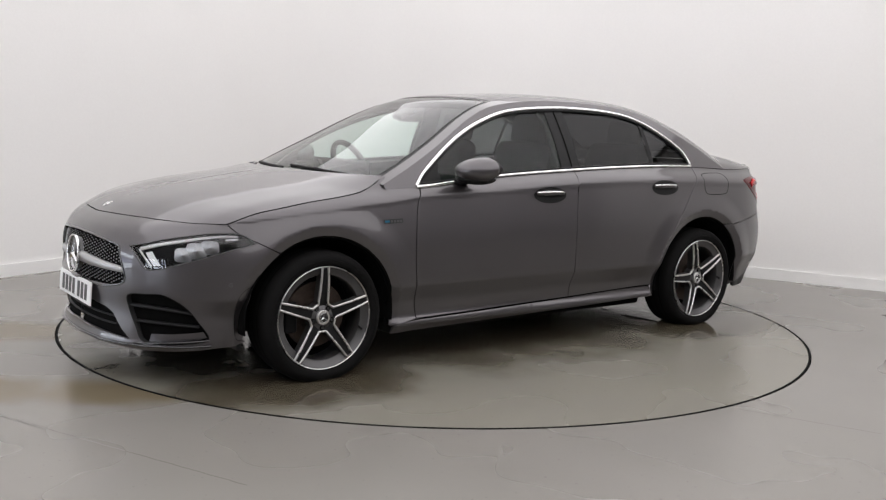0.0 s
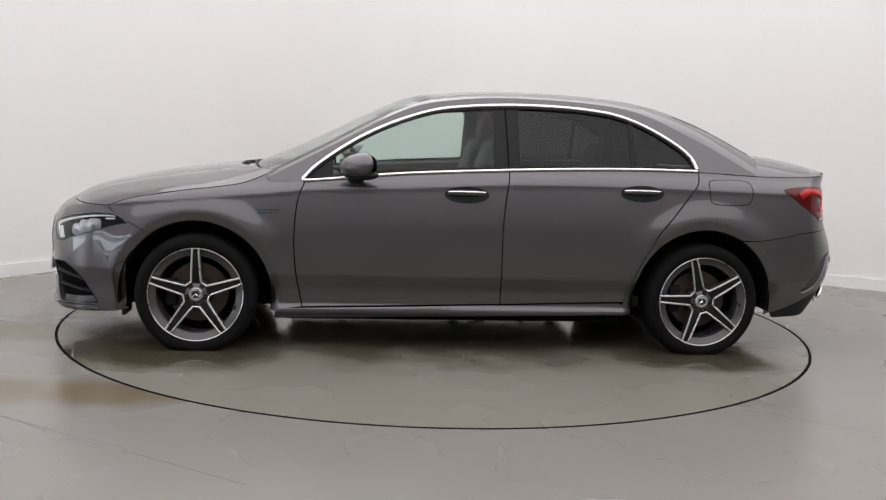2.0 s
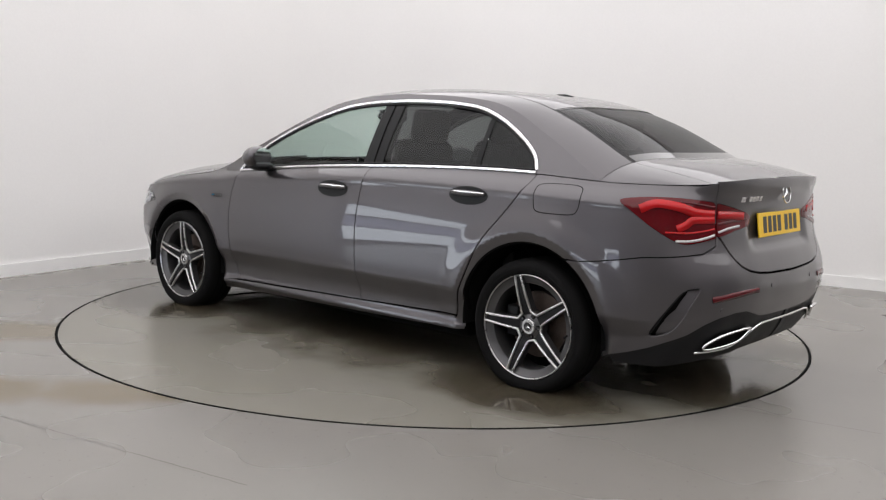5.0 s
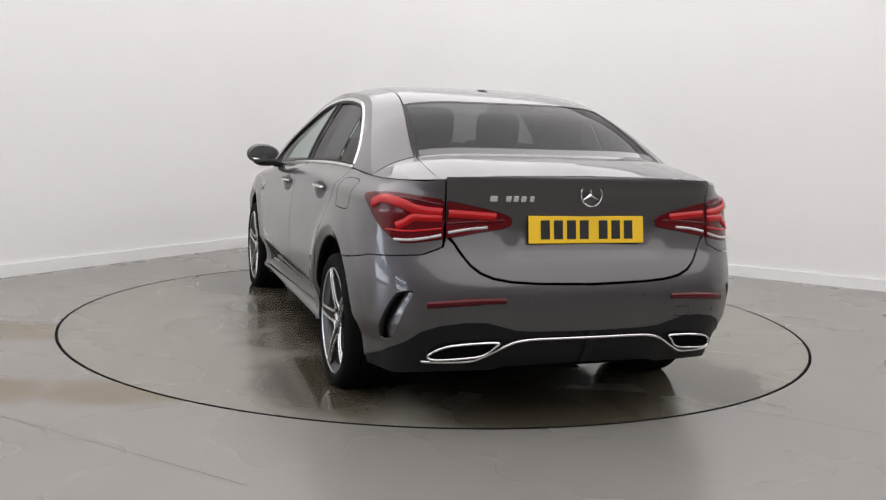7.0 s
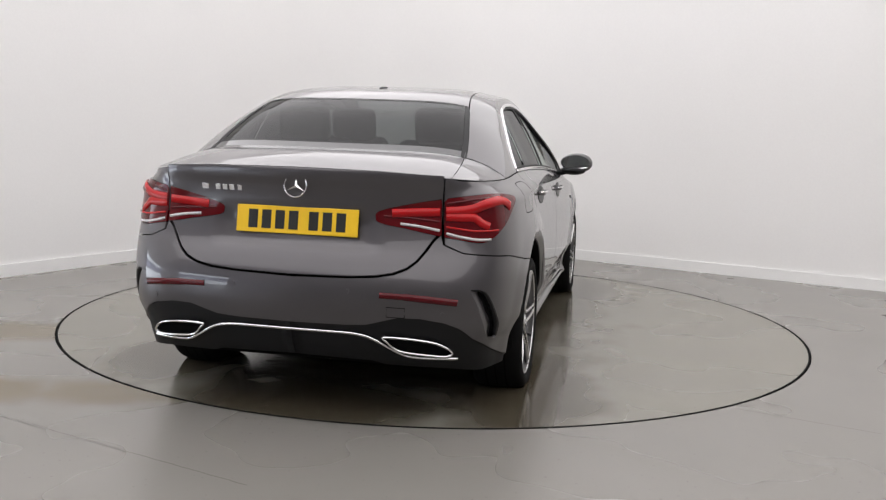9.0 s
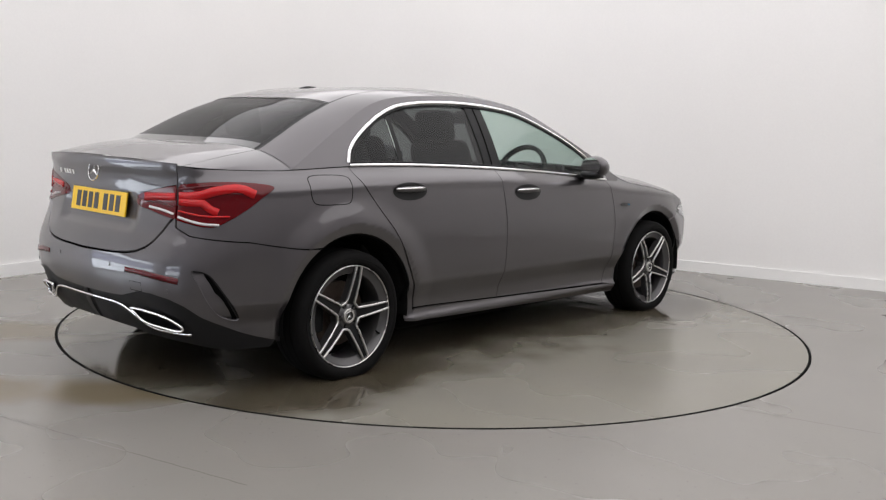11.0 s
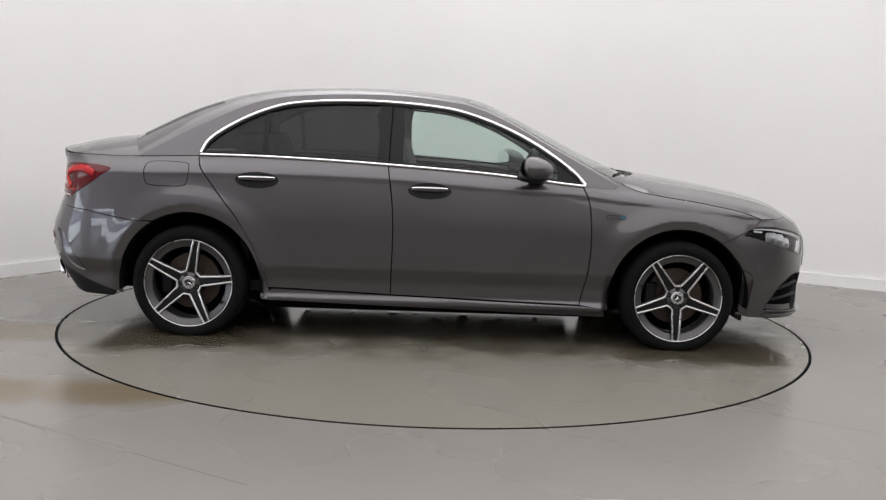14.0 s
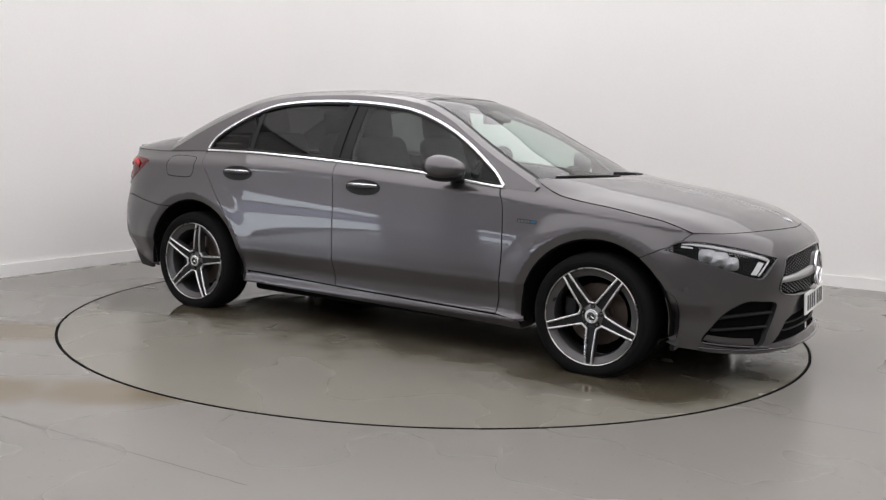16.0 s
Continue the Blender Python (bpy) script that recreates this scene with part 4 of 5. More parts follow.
    lipline = rounded([(0.50, 0.200), (0.554, 0.203), (0.671, 0.212), (0.784, 0.220), (0.885, 0.226)], 4)
    put("intake_lip", turn(sweep(*on_skin([tuple(q) for q in lipline], 0.004), 0.008, 0.016)), M["gloss"], intake, "gloss black intake lip")
    cur = put("air_curtain", turn(patch(shrunk(resampled(CURTAIN, 0.03), 0.004), (), deeper(0.003), 0.04, 0.0)), M["paint"], None, "upright slot behind the front bumper corner")
    p, n = on_skin([(float(along_x(1.82)), 0.484)], 0.001)
    bm = bmesh.new()
    bmesh.ops.create_cone(bm, cap_ends=True, segments=20, radius1=0.010, radius2=0.009, depth=0.004, matrix=Matrix.Translation(Vector(p[0] * (1, side, 1))) @ Vector(n[0] * (1, side, 1)).to_track_quat("Z", "Y").to_matrix().to_4x4())
    part("parking_sensor", bm, M["alloy"], CAR)
back_half = patch(grille_half, (), deeper(0.05), 0.05, 0.0)
GR = put("grille", joined(back_half, flipped(back_half)), M["black"], None, "black diamond grille with silver studs and a single silver blade")
gp, gn = on_skin([tuple(q) for q in grille_half], -0.024)
g = sweep(gp, gn, 0.010, 0.056)
put("surround", joined(g, flipped(g)), M["gloss"], GR)
pins = []
for i in range(0, 24):
    for j in range(0, 15):
        s, z = 0.012 + i * 0.0195, 0.447 + j * 0.0165 + (0.0083 if i % 2 else 0)
        if inside(np.array([(s, z)]), shrunk(resampled(grille_half, 0.03), 0.010))[0] and abs(z - 0.548 + 0.05 * s) > 0.022:
            p, n = on_skin([(s, z)], -0.020)
            pins.append(sweep([p[0] - n[0] * 0.001, p[0], p[0] + n[0] * 0.002], np.array([0.0, 0.3, 1.0]), [0.004, 0.0062, 0.004], [0.004, 0.0055, 0.004]))
if pins:
    g = joined(*pins)
    tagged(put("studs", joined(g, flipped(g)), M["reflector"], GR, "small silver grille studs"), kind="stuff")
blade = [(s, 0.548 - 0.05 * s) for s in np.linspace(0.06, 0.445, 14)]
for side in (1, -1):
    g = sweep(*on_skin(blade, -0.016), np.linspace(0.052, 0.026, 14), 0.024)
    put("blade", g if side > 0 else flipped(g), M["blade"], GR, "silver grille blade")


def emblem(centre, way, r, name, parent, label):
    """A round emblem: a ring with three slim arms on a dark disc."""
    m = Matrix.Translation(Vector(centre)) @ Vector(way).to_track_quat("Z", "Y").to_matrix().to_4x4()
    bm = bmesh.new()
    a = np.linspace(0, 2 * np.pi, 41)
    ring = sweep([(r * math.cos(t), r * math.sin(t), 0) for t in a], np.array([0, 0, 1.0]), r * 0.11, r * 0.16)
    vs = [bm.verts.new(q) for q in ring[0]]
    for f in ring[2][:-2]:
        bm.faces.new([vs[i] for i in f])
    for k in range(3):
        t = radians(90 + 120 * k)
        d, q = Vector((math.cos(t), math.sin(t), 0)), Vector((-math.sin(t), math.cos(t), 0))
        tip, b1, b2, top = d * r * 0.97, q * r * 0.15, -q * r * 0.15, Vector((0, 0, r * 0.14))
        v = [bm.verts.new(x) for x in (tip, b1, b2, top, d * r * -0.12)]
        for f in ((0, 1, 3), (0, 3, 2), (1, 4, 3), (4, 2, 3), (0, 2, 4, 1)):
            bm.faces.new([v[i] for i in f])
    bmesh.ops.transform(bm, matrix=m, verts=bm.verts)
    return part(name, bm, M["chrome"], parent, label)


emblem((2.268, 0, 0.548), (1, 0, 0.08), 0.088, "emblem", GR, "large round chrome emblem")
bm = bmesh.new()
bmesh.ops.create_cone(bm, cap_ends=True, segments=40, radius1=0.088, radius2=0.082, depth=0.02, matrix=Matrix.Translation((2.252, 0, 0.547)) @ Matrix.Rotation(radians(86), 4, "Y"))
part("emblem_dish", bm, M["gloss"], GR)
p, n = bonnet_sheet(np.array([0.06]), np.array([1.0])), None
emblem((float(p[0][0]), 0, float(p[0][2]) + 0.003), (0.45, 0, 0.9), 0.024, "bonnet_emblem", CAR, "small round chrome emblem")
low = patch(lower_half, (), deeper(0.05), 0.05, 0.0)
INT = put("lower_intake", joined(low, flipped(low)), M["black"], None, "black lower intake")
for z in (0.265, 0.30):
    g = sweep(*on_skin([(s, z) for s in np.linspace(0, 0.36, 10)], -0.03), 0.008, 0.03)
    put("slat", joined(g, flipped(g)), M["black"], INT)
lip = [(s, 0.186 + 0.014 * (s / 0.9) ** 2) for s in np.linspace(0, 0.90, 24)]
g = sweep(*on_skin(lip, 0.002), 0.010, 0.022)
put("front_lip", joined(g, flipped(g)), M["gloss"], None, "gloss black front splitter lip")


def number_plate(centre, tilt, facing, material, label):
    """A plate 520 by 111 mm with seven bars for its characters."""
    ob = new("number_plate")
    ob.parent = CAR
    ob["label"] = label
    m = Matrix.Translation(Vector(centre)) @ Matrix.Rotation(radians(0 if facing > 0 else 180), 4, "Z") @ Matrix.Rotation(radians(tilt), 4, "Y")
    bm = bmesh.new()
    box(bm, (-0.004, -0.26, -0.0555), (0.004, 0.26, 0.0555), 0.003)
    bmesh.ops.transform(bm, matrix=m, verts=bm.verts)
    part("plate", bm, material, ob)
    for k in range(7):
        y = -0.188 + k * 0.058 + (0.028 if k > 3 else 0)
        bm = bmesh.new()
        box(bm, (0.0035, y - 0.020, -0.038), (0.0052, y + 0.020, 0.038))
        bmesh.ops.transform(bm, matrix=m, verts=bm.verts)
        part("character_bar", bm, M["ink"], ob)
    return ob


number_plate((2.262, 0, 0.385), -4, 1, M["white"], "white front number plate with dark bars")
number_plate((-2.209, 0, 0.815), -8, -1, M["yellow"], "yellow rear number plate with dark bars")

# ---- rear: lamps, bumper trim, exhausts ----
for side in (1, -1):
    turn = (lambda g: g) if side > 0 else flipped
    for nm, outline in (("tail_lamp", tail_outer), ("boot_lamp", tail_inner)):
        lamp = put(nm, turn(patch(shrunk(outline, 0.002), (), skin, 0.03, 0.012, 0.003)), M["deepred"], None, "dark red rear lamp with bright red bars and a clear foot")
        if nm == "tail_lamp":
            bars = [[(4.715, 0.893), (4.768, 0.918), (4.849, 0.906), (4.905, 0.888), (4.96, 0.880), (5.018, 0.876)], [(4.838, 0.816), (4.872, 0.832), (4.905, 0.853), (4.96, 0.854), (5.018, 0.856)],
                    [(4.80, 0.800), (4.90, 0.800), (5.018, 0.815)]]
            bars2, clear = [(4.78, 0.925), (4.88, 0.926), (5.015, 0.908)], [(4.835, 0.764), (4.90, 0.766), (4.97, 0.778), (5.018, 0.790)]
            wides = (0.040, 0.034, 0.008)
        else:
            bars = [[(5.045, 0.874), (5.12, 0.871), (5.20, 0.866), (5.235, 0.863)]]
            bars2, clear = [(5.045, 0.835), (5.15, 0.845), (5.27, 0.850)], [(5.045, 0.800), (5.12, 0.814), (5.20, 0.822)]
            wides = (0.034,)
        for b, wd in zip(bars, wides):
            put("light_bar", turn(sweep(*on_skin([tuple(q) for q in rounded(b, 5)], 0.0045), wd, 0.006)), M["brightred"], lamp, "bright red light bar")
        put("light_bar", turn(sweep(*on_skin([tuple(q) for q in rounded(bars2, 5)], 0.003), 0.010, 0.005)), M["red"], lamp, "red light bar")
        put("clear_lens", turn(sweep(*on_skin([tuple(q) for q in rounded(clear, 5)], 0.0035), 0.011, 0.005)), M["clear"], lamp, "clear reversing lens")
    ref = rounded([(4.985, 0.520), (5.08, 0.533), (5.18, 0.541), (5.268, 0.544)], 5)
    put("rear_reflector", turn(sweep(*on_skin([tuple(q) for q in ref], 0.002), [0.028] * 10 + [0.024] * 6, 0.006)), M["red"], None, "slim red bumper reflector")
    def vent_floor(s, z):
        ahead = np.interp(z, [0.352, 0.47, 0.553], [4.765, 4.818, 4.868])
        d = 0.034 * np.clip(1 - (s - ahead) / 0.10, 0, 1)
        return skin(s, z) * (1 - d[..., None] * np.array([0.25, 1.1, 0]))
    put("rear_vent", turn(patch(VENT, (), vent_floor, 0.015, 0.0)), M["paint"], None, "sunken upright vent in the rear bumper")
    # black strip along the step, painting the shade at the vent's leading edge
    rim = rounded([(4.930, 0.567), (4.872, 0.552), (4.822, 0.470), (4.793, 0.405), (4.768, 0.354)], 5)
    put("rear_vent", turn(sweep(*on_skin([tuple(q) for q in rim], -0.018), np.linspace(0.006, 0.010, len(rim)), 0.030)), M["black"], None, "step of the vent with its shade put in as black")
    # exhaust trim
    ex = rounded([(4.985, 0.308), (5.004, 0.332), (5.061, 0.360), (5.15, 0.373), (5.248, 0.376), (5.235, 0.356), (5.188, 0.320), (5.08, 0.305), (5.01, 0.299)], 5, True)
    tip = put("exhaust_trim", turn(sweep(*on_skin([tuple(q) for q in ex] + [tuple(ex[0])], 0.010), 0.007, 0.020)), M["chrome"], None, "chrome exhaust trim")
    put("outlet", turn(patch(shrunk(ex, 0.004), (), skin, 0.04, 0.0, 0.004)), M["dark"], tip, "dark exhaust outlet")
dif_half = DIFFUSER_TOP + [(S_END, 0.26), (5.3, 0.25), (5.25, 0.235), (5.0, 0.225), (4.8, 0.205), (4.64, 0.205)]
g = patch(dif_half, (), deeper(0.006), 0.04, 0.02)
DIF = put("diffuser", joined(g, flipped(g)), M["black"], None, "black rear diffuser with a chrome strip")
strip = rounded([(4.955, 0.281), (5.07, 0.285), (5.154, 0.292), (5.211, 0.318), (5.296, 0.364), (5.36, 0.380), (5.45, 0.384), (S_END, 0.385)], 6)
g = sweep(*on_skin([tuple(q) for q in strip], 0.006), 0.010, 0.012)
put("strip", joined(g, flipped(g)), M["chrome"], DIF, "chrome diffuser strip")
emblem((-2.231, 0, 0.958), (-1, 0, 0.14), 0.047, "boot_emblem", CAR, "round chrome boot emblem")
for k, (s, w) in enumerate(((5.222, 0.030), (5.285, 0.022), (5.318, 0.022), (5.351, 0.022), (5.388, 0.018))):
    q = patch([(s - w / 2, 0.927), (s + w / 2, 0.927), (s + w / 2, 0.949), (s - w / 2, 0.949)], (), skin, 0.03, 0.004, 0.004)
    put("model_badge_bar", q, M["chrome"])
for side in (1, -1):
    for s, z in ((5.033, 0.473), (5.40, 0.553)):
        p, n = on_skin([(s, z)], 0.001)
        bm = bmesh.new()
        bmesh.ops.create_cone(bm, cap_ends=True, segments=20, radius1=0.010, radius2=0.009, depth=0.004, matrix=Matrix.Translation(Vector(p[0] * (1, side, 1))) @ Vector(n[0] * (1, side, 1)).to_track_quat("Z", "Y").to_matrix().to_4x4())
        part("parking_sensor", bm, M["paint"], CAR)
tow = rounded([(5.17, 0.455), (5.17, 0.495), (5.24, 0.497), (5.24, 0.457)], 1, True)
put("tow_cover_gap", flipped(ring_line(tow, 0.003)), M["dark"])

# ---- door mirrors ----
for side in (1, -1):
    bm = bmesh.new()
    bmesh.ops.create_uvsphere(bm, u_segments=28, v_segments=18, radius=1.0)
    for v in bm.verts:
        x, y, z = v.co
        sx = 0.105 if x > 0 else 0.055
        x = max(x, -0.75)
        v.co = Vector((0.515 + x * sx - 0.035 * y, side * (0.925 + y * 0.108), 1.003 + z * 0.062 * (1.0 + 0.12 * y) - 0.010 * x))
    shell = part("door_mirror", bm, M["paint"], CAR, "grey painted door mirror", True)
    bm = bmesh.new()
    bmesh.ops.create_uvsphere(bm, u_segments=24, v_segments=14, radius=1.0)
    for v in bm.verts:
        x, y, z = v.co
        v.co = Vector((0.515 + x * 0.088 - 0.03 * y, side * (0.905 + y * 0.085), 0.952 + min(z, 0.6) * 0.030))
    part("foot", bm, M["black"], shell, "black mirror foot", True)
    g = sweep([(0.55, side * 0.77, 0.925), (0.535, side * 0.83, 0.935), (0.52, side * 0.89, 0.95)], (0, 0, 1), [0.09, 0.08, 0.07], 0.035)
    put("arm", g, M["black"], shell)
    bm = bmesh.new()
    n = 28
    vs = [bm.verts.new((0.470 - 0.035 * math.cos(t) * 1.0, side * (0.925 + 0.092 * math.cos(t)), 1.005 + 0.050 * math.sin(t))) for t in np.linspace(0, 2 * math.pi, n, endpoint=False)]
    bm.faces.new(vs)
    part("mirror_glass", bm, M["mirror"], shell, "silvered mirror glass")

# ---- wheels ----
HUB = 0.2985


def wheel(x, y, side, phase):
    ob = new("wheel")
    ob.parent = CAR
    ob["label"] = "five-spoke grey alloy wheel with machined faces"
    ob.matrix_basis = pose(x, y, HUB, 0, 0, 0 if side > 0 else 180)

    def add(name, vf, material, parent=ob, label=""):
        bm = bmesh.new()
        vs = [bm.verts.new(q) for q in vf[0]]
        for f in vf[1]:
            try:
                bm.faces.new([vs[int(i)] for i in f])
            except ValueError:
                pass
        return part(name, bm, material, parent, label, True)
    tyre = [(0.236, -0.225), (0.262, -0.234), (0.292, -0.226), (0.312, -0.205), (0.318, -0.175), (0.319, -0.12), (0.318, -0.055), (0.314, -0.024), (0.305, -0.006),
            (0.288, 0.004), (0.270, 0.005), (0.256, 0.000), (0.249, -0.008), (0.240, -0.02)]
    v, f = lathe(tyre, 120)
    # the loaded foot: flat on the deck, with the sidewall bulging a little
    v = [(q[0], q[1] + (0.007 if q[1] > -0.05 else -0.007 if q[1] < -0.19 else 0) * math.exp(-((q[2] + 0.27) / 0.05) ** 2), max(q[2], 0.0015 - HUB)) for q in v]
    add("tyre", (v, f), M["rubber"], label="black rubber tyre")
    for yy in (-0.16, -0.115, -0.07):
        v, f = lathe([(0.3187, yy - 0.004), (0.3197, yy), (0.3187, yy + 0.004)], 80)
        add("tread_groove", ([(q[0], q[1], max(q[2], 0.0018 - HUB)) for q in v], f), M["dark"])
    # fine raised ring on the sidewall
    add("sidewall_ring", lathe([(0.2765, 0.0035), (0.278, 0.0062), (0.2795, 0.0035)], 96), M["rubber"])
    add("rim_lip", lathe([(0.2475, -0.012), (0.247, -0.003), (0.245, -0.0012), (0.2425, -0.003), (0.2415, -0.007)], 96), M["silver"], label="machined rim lip")
    add("rim_barrel", lathe([(0.2415, -0.006), (0.234, -0.016), (0.207, -0.026), (0.203, -0.036), (0.205, -0.10), (0.222, -0.19), (0.240, -0.20)], 96), M["alloy"], label="dark grey painted rim")
    add("brake_disc", lathe([(0.01, -0.088), (0.075, -0.088), (0.078, -0.10), (0.082, -0.105), (0.158, -0.105), (0.158, -0.127), (0.08, -0.13)], 72), M["disc"], label="rust-tinged brake disc")
    add("backing", lathe([(0.001, -0.16), (0.214, -0.16)], 48), M["dark"])
    bm = bmesh.new()
    box(bm, (0.105, -0.135, -0.075), (0.172, -0.080, 0.075), 0.012)
    part("brake_caliper", bm, M["black"], ob, "dark brake caliper", True)
    def lane(r, e, out):
        """The place along a spoke's edge: r out along its axis, e its side, out the half width there."""
        t = (r - 0.045) / 0.193
        return e * (0.0265 - 0.0100 * t + out), -0.008 - 0.024 * (1 - t) ** 2

    for k in range(5):
        a = radians(phase + 72 * k)
        ca, sa = math.cos(a), math.sin(a)
        rs = np.linspace(0.040, 0.238, 12)

        def bar(half, top, low):
            v, f = [], []
            for r in rs:
                q1, y1 = lane(r, 1, half)
                for q, yy in ((-q1, y1 - low), (-q1, y1 - top), (q1, y1 - top), (q1, y1 - low)):
                    v.append((r * ca - q * sa, yy, r * sa + q * ca))
            n = len(rs)
            for i in range(n - 1):
                f += [(i * 4 + j, i * 4 + (j + 1) % 4, (i + 1) * 4 + (j + 1) % 4, (i + 1) * 4 + j) for j in range(4)]
            return v, f + [(0, 1, 2, 3), tuple(4 * n - 4 + j for j in range(4))]
        sp = add("spoke", bar(0.0035, 0.006, 0.045), M["alloy"], label="dark grey painted spoke")
        add("inlay", bar(-0.0045, 0.0035, 0.010), M["black"], sp, "black sunken spoke centre")
        # the bright edge runs in from the rim, round the fork and out along the next spoke
        path = []
        for e, b in ((1, a), (-1, a + radians(72))):
            cb, sb = math.cos(b), math.sin(b)
            leg = []
            for r in np.linspace(0.2405, 0.066, 9):
                q, yy = lane(r, e, 0)
                leg.append((r * cb - q * sb, yy, r * sb + q * cb))
            mid = a + radians(36)
            if e > 0:
                path += leg + [(0.0675 * math.cos(mid), lane(0.066, 1, 0)[1], 0.0675 * math.sin(mid))]
            else:
                path += leg[::-1]
        g = sweep(path, (0, 1, 0), 0.0105, 0.012)
        link("machined_edge", g[0], g[2], M["silver"], sp, "bright machined spoke edge", normals=g[1])
        bm = bmesh.new()
        a2 = a + radians(36)
        bmesh.ops.create_cone(bm, cap_ends=True, segments=16, radius1=0.0125, radius2=0.0125, depth=0.03, matrix=Matrix.Translation((0.050 * math.cos(a2), -0.0445, 0.050 * math.sin(a2))) @ Matrix.Rotation(radians(90), 4, "X"))
        part("bolt_hole", bm, M["dark"], ob, "dark bolt recess")
        bm = bmesh.new()
        bmesh.ops.create_cone(bm, cap_ends=True, segments=6, radius1=0.0085, radius2=0.0075, depth=0.02, matrix=Matrix.Translation((0.050 * math.cos(a2), -0.037, 0.050 * math.sin(a2))) @ Matrix.Rotation(radians(90), 4, "X"))
        part("wheel_bolt", bm, M["gloss"], ob)
    bm = bmesh.new()
    va = radians(phase + 36 + 72)
    bmesh.ops.create_cone(bm, cap_ends=True, segments=10, radius1=0.006, radius2=0.005, depth=0.035, matrix=Matrix.Translation((0.212 * math.cos(va), -0.02, 0.212 * math.sin(va))) @ Matrix.Rotation(radians(70), 4, "X"))
    part("tyre_valve", bm, M["black"], ob)
    add("hub", lathe([(0.074, -0.075), (0.071, -0.040), (0.064, -0.034), (0.040, -0.030), (0.036, -0.026)], 48), M["alloy"])
    cap = add("centre_cap", lathe([(0.036, -0.030), (0.0355, -0.019), (0.033, -0.0165), (0.025, -0.0165), (0.0245, -0.018)], 48), M["silver"], label="silver ringed centre cap with a chrome emblem")
    add("cap_field", lathe([(0.0246, -0.0175), (0.0005, -0.0172)], 40), M["gloss"], cap, "black cap field")
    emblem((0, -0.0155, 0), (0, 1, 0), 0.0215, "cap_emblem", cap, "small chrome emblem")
    return ob


for x, phases in ((1.362, (90, 270)), (-1.384, (75, 101))):
    for side, ph in zip((1, -1), phases):
        wheel(x, side * 0.868, side, ph)
        turns = np.linspace(radians(-7), radians(187), 36)
        rx, rz, cx = (0.395, 0.391, 1.365) if x > 0 else (0.395, 0.401, -1.38)
        g = sweep([(cx + rx * math.cos(t), side * 0.648, 0.297 + rz * math.sin(t)) for t in turns], np.array([[math.cos(t), 0, math.sin(t)] for t in turns]), 0.392, 0.010)
        put("arch_liner", g, M["dark"], None, "black wheel arch liner")
        bm = bmesh.new()
        box(bm, (cx - 0.40, side * 0.45 - 0.008, 0.19), (cx + 0.40, side * 0.45 + 0.008, 0.70), 0.003)
        part("wheel_well_wall", bm, M["dark"], CAR, "black inner wall of the wheel well")
        edge = xz(arch(cx, rx - 0.004, rz - 0.004, 178, 2, 30))
        p, n = on_skin(edge, -0.024)
        g = sweep(p, n, 0.006, 0.044)
        put("arch_return", g if side > 0 else flipped(g), M["dark"], None, "black return edge of the wheel arch")

# underbody
bm = bmesh.new()
box(bm, (-0.96, -0.75, 0.15), (0.93, 0.75, 0.24), 0.03)
box(bm, (0.9, -0.50, 0.18), (2.05, 0.50, 0.36), 0.03)
box(bm, (-2.05, -0.50, 0.20), (-0.95, 0.50, 0.42), 0.03)
box(bm, (-1.44, -0.70, 0.28), (-1.30, 0.70, 0.34), 0.02)
box(bm, (1.30, -0.70, 0.28), (1.44, 0.70, 0.34), 0.02)
part("underbody", bm, M["dark"], CAR, "black underbody")
for side in (1, -1):
    bm = bmesh.new()
    box(bm, (1.74, side * 0.68 - 0.08, 0.165), (1.76, side * 0.68 + 0.08, 0.22), 0.004)
    part("air_deflector", bm, M["black"], CAR)
    bm = bmesh.new()
    box(bm, (0.93, side * 0.71 - 0.08, 0.165), (0.945, side * 0.71 + 0.08, 0.24), 0.004)
    part("mud_flap", bm, M["black"], CAR)

# ---- cabin ----
bm = bmesh.new()
box(bm, (-1.5, -0.70, 0.24), (0.95, 0.70, 0.30))
part("cabin_floor", bm, M["trim"], CAR)
bm = bmesh.new()
box(bm, (0.62, -0.72, 0.62), (1.08, 0.72, 0.90), 0.06)
DASH = part("dashboard", bm, M["trim"], CAR, "dark dashboard", True)
bm = bmesh.new()
box(bm, (0.60, -0.62, 0.90), (0.63, 0.02, 1.0), 0.01)
part("screen", bm, M["gloss"], DASH, "wide black dashboard screen")


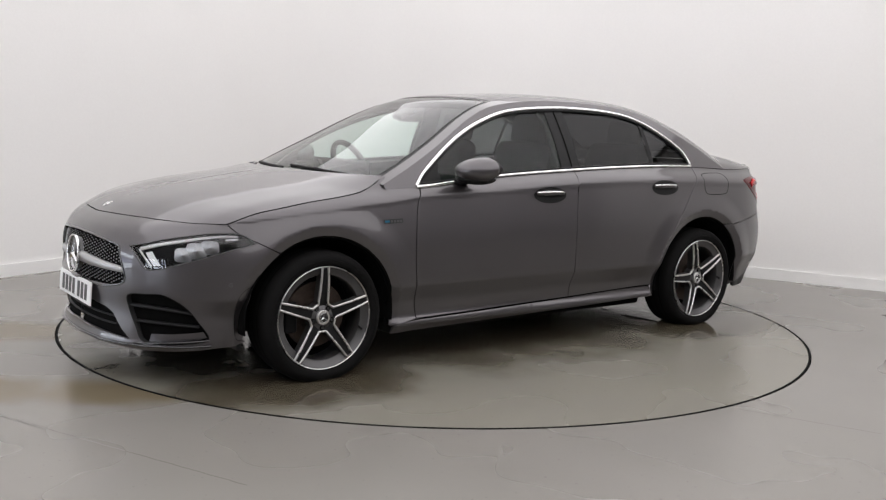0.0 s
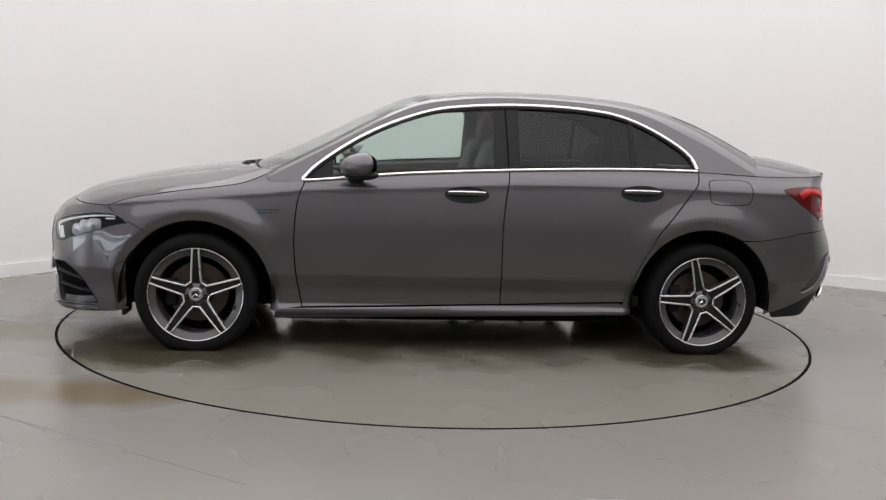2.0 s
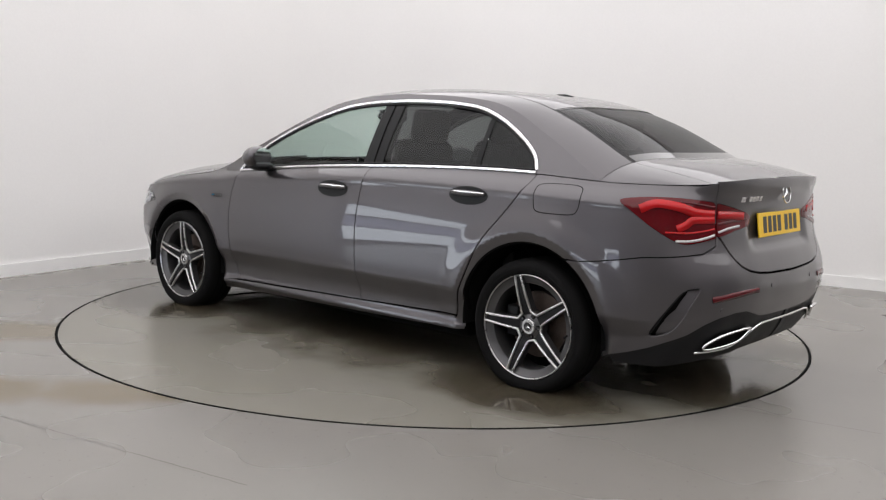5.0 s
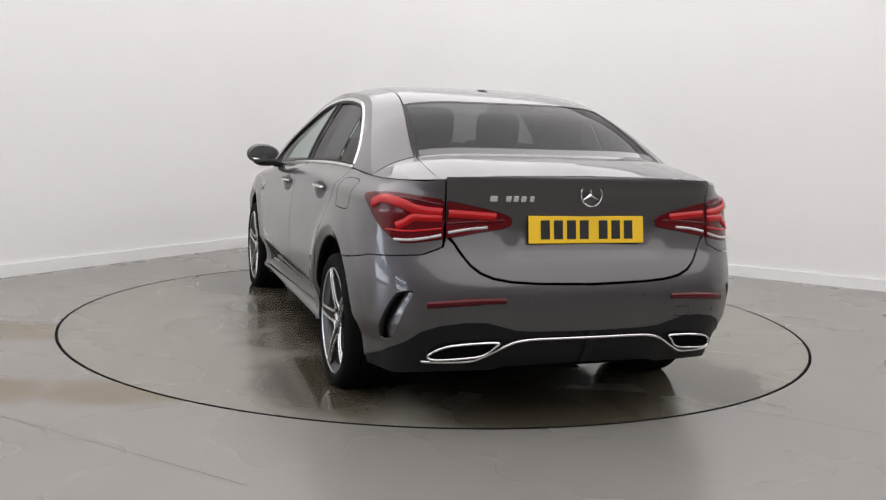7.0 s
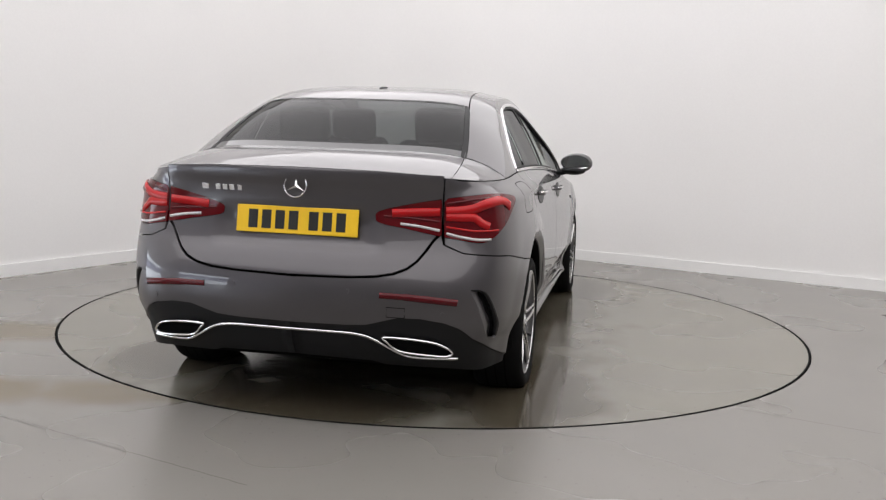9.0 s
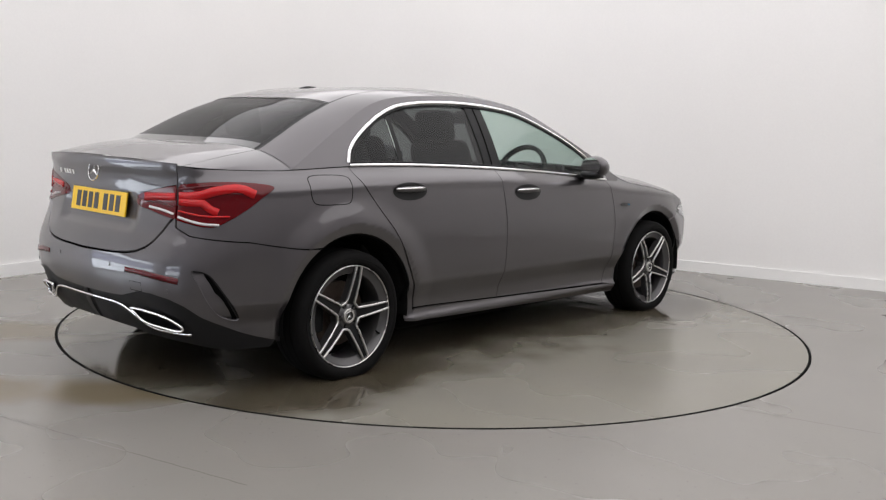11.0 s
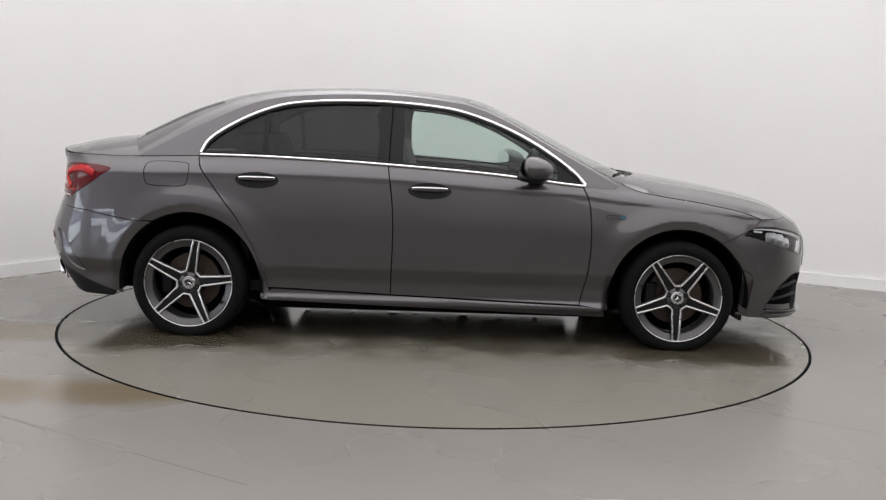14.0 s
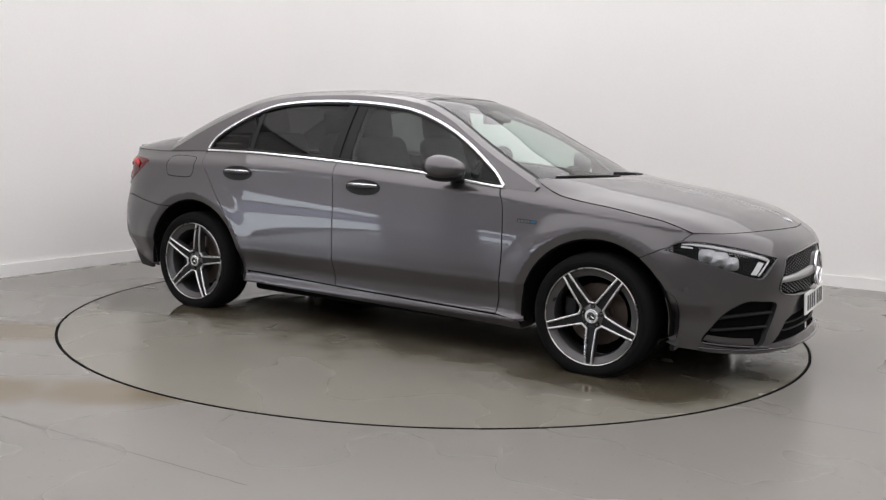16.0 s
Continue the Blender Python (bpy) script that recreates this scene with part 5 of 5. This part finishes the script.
def seat(x, y, wide, name="seat"):
    ob = new(name)
    ob.parent = CAR
    ob["label"] = "black leather car seat with a headrest"
    bm = bmesh.new()
    box(bm, (x - 0.26, y - wide / 2, 0.42), (x + 0.26, y + wide / 2, 0.58), 0.06)
    part("cushion", bm, M["leather"], ob, smooth=True)
    bm = bmesh.new()
    box(bm, (-0.07, -wide / 2, -0.33), (0.07, wide / 2, 0.33), 0.06, Matrix.Rotation(radians(-18), 4, "Y"))
    for v in bm.verts:
        t = (v.co.z + 0.33) / 0.66
        v.co.y *= 1.0 - 0.22 * max(0, t) ** 2
    bmesh.ops.translate(bm, vec=(x - 0.31, y, 0.82), verts=bm.verts)
    part("backrest", bm, M["leather"], ob, smooth=True)
    bm = bmesh.new()
    box(bm, (-0.05, -0.135, -0.095), (0.05, 0.135, 0.095), 0.045, Matrix.Rotation(radians(-10), 4, "Y"))
    bmesh.ops.translate(bm, vec=(x - 0.44, y, 1.21), verts=bm.verts)
    part("headrest", bm, M["leather"], ob, smooth=True)
    for d in (-0.05, 0.05):
        put("headrest_post", sweep([(x - 0.425, y + d, 1.06), (x - 0.43, y + d, 1.16)], (1, 0, 0), 0.012, 0.012), M["chrome"], ob)


for y in (0.36, -0.36):
    seat(0.12, y, 0.50)
    seat(-0.72, y, 0.60, "rear_seat")
bm = bmesh.new()
box(bm, (-1.55, -0.66, 0.93), (-1.10, 0.66, 0.97), 0.01)
part("parcel_shelf", bm, M["trim"], CAR)
bm = bmesh.new()
box(bm, (-1.14, -0.66, 0.4), (-1.08, 0.66, 0.95), 0.01)
part("rear_bulkhead", bm, M["trim"], CAR)
c, tilt = Vector((0.50, -0.36, 0.93)), radians(-25)
a = np.linspace(0, 2 * math.pi, 41)
rim_pts = [tuple(c + Vector((0.185 * math.sin(t) * math.sin(-tilt), 0.185 * math.cos(t), 0.185 * math.sin(t) * math.cos(tilt)))) for t in a]
SW = put("steering_wheel", sweep(rim_pts, np.array([math.cos(tilt), 0, math.sin(tilt)]), 0.030, 0.030), M["leather"], None, "black leather steering wheel")
for t in (0, math.pi, -math.pi / 2):
    e = c + Vector((0.18 * math.sin(t) * math.sin(-tilt), 0.18 * math.cos(t), 0.18 * math.sin(t) * math.cos(tilt)))
    put("wheel_spoke", sweep([tuple(c), tuple(e)], (math.cos(tilt), 0, math.sin(tilt)), 0.04, 0.02), M["black"], SW)
bm = bmesh.new()
box(bm, (0.50, -0.42, 0.87), (0.56, -0.30, 0.98), 0.03)
part("airbag_pad", bm, M["black"], SW, smooth=True)
bm = bmesh.new()
box(bm, (0.30, -0.12, 1.235), (0.33, 0.12, 1.305), 0.014)
part("rear_view_mirror", bm, M["black"], CAR, "black inner rear-view mirror", True)
bm = bmesh.new()
box(bm, (0.30, -0.05, 1.265), (0.42, 0.05, 1.300), 0.014, Matrix.Rotation(radians(24), 4, "Y"))
part("camera_housing", bm, M["black"], CAR)
for side in (1, -1):
    pts = [tuple(cabin_side(np.array(xx), np.array(zz)) * FLIP ** (0 if side > 0 else 1) - np.array([0, side * 0.05, 0])) for xx, zz in ((-0.27, 0.95), (-0.275, 1.1), (-0.27, 1.25), (-0.25, 1.33))]
    put("pillar_lining", sweep(pts, (0, side, 0), 0.13, 0.04), M["trim"])
for o in (WINDSCREEN, REAR_SCREEN):
    o.visible_shadow = False
for o in list(CAR.children):
    if o.name.split(".")[0] in ("front_side_window", "rear_side_window", "quarter_window"):
        o.visible_shadow = False


def motions():
    """The turntable turns clockwise and carries the car with it."""
    for thing, aside in ((TABLE, (0, 0)), (CAR, (-0.003, 0.109))):
        walk(thing, [(t, pose(0, 0, 0, 0, 0, 217.068 - 15.472 * t - 0.011296 * (t - 8) ** 2) @ pose(*aside, 0)) for t in range(0, 17, 2)])


motions()
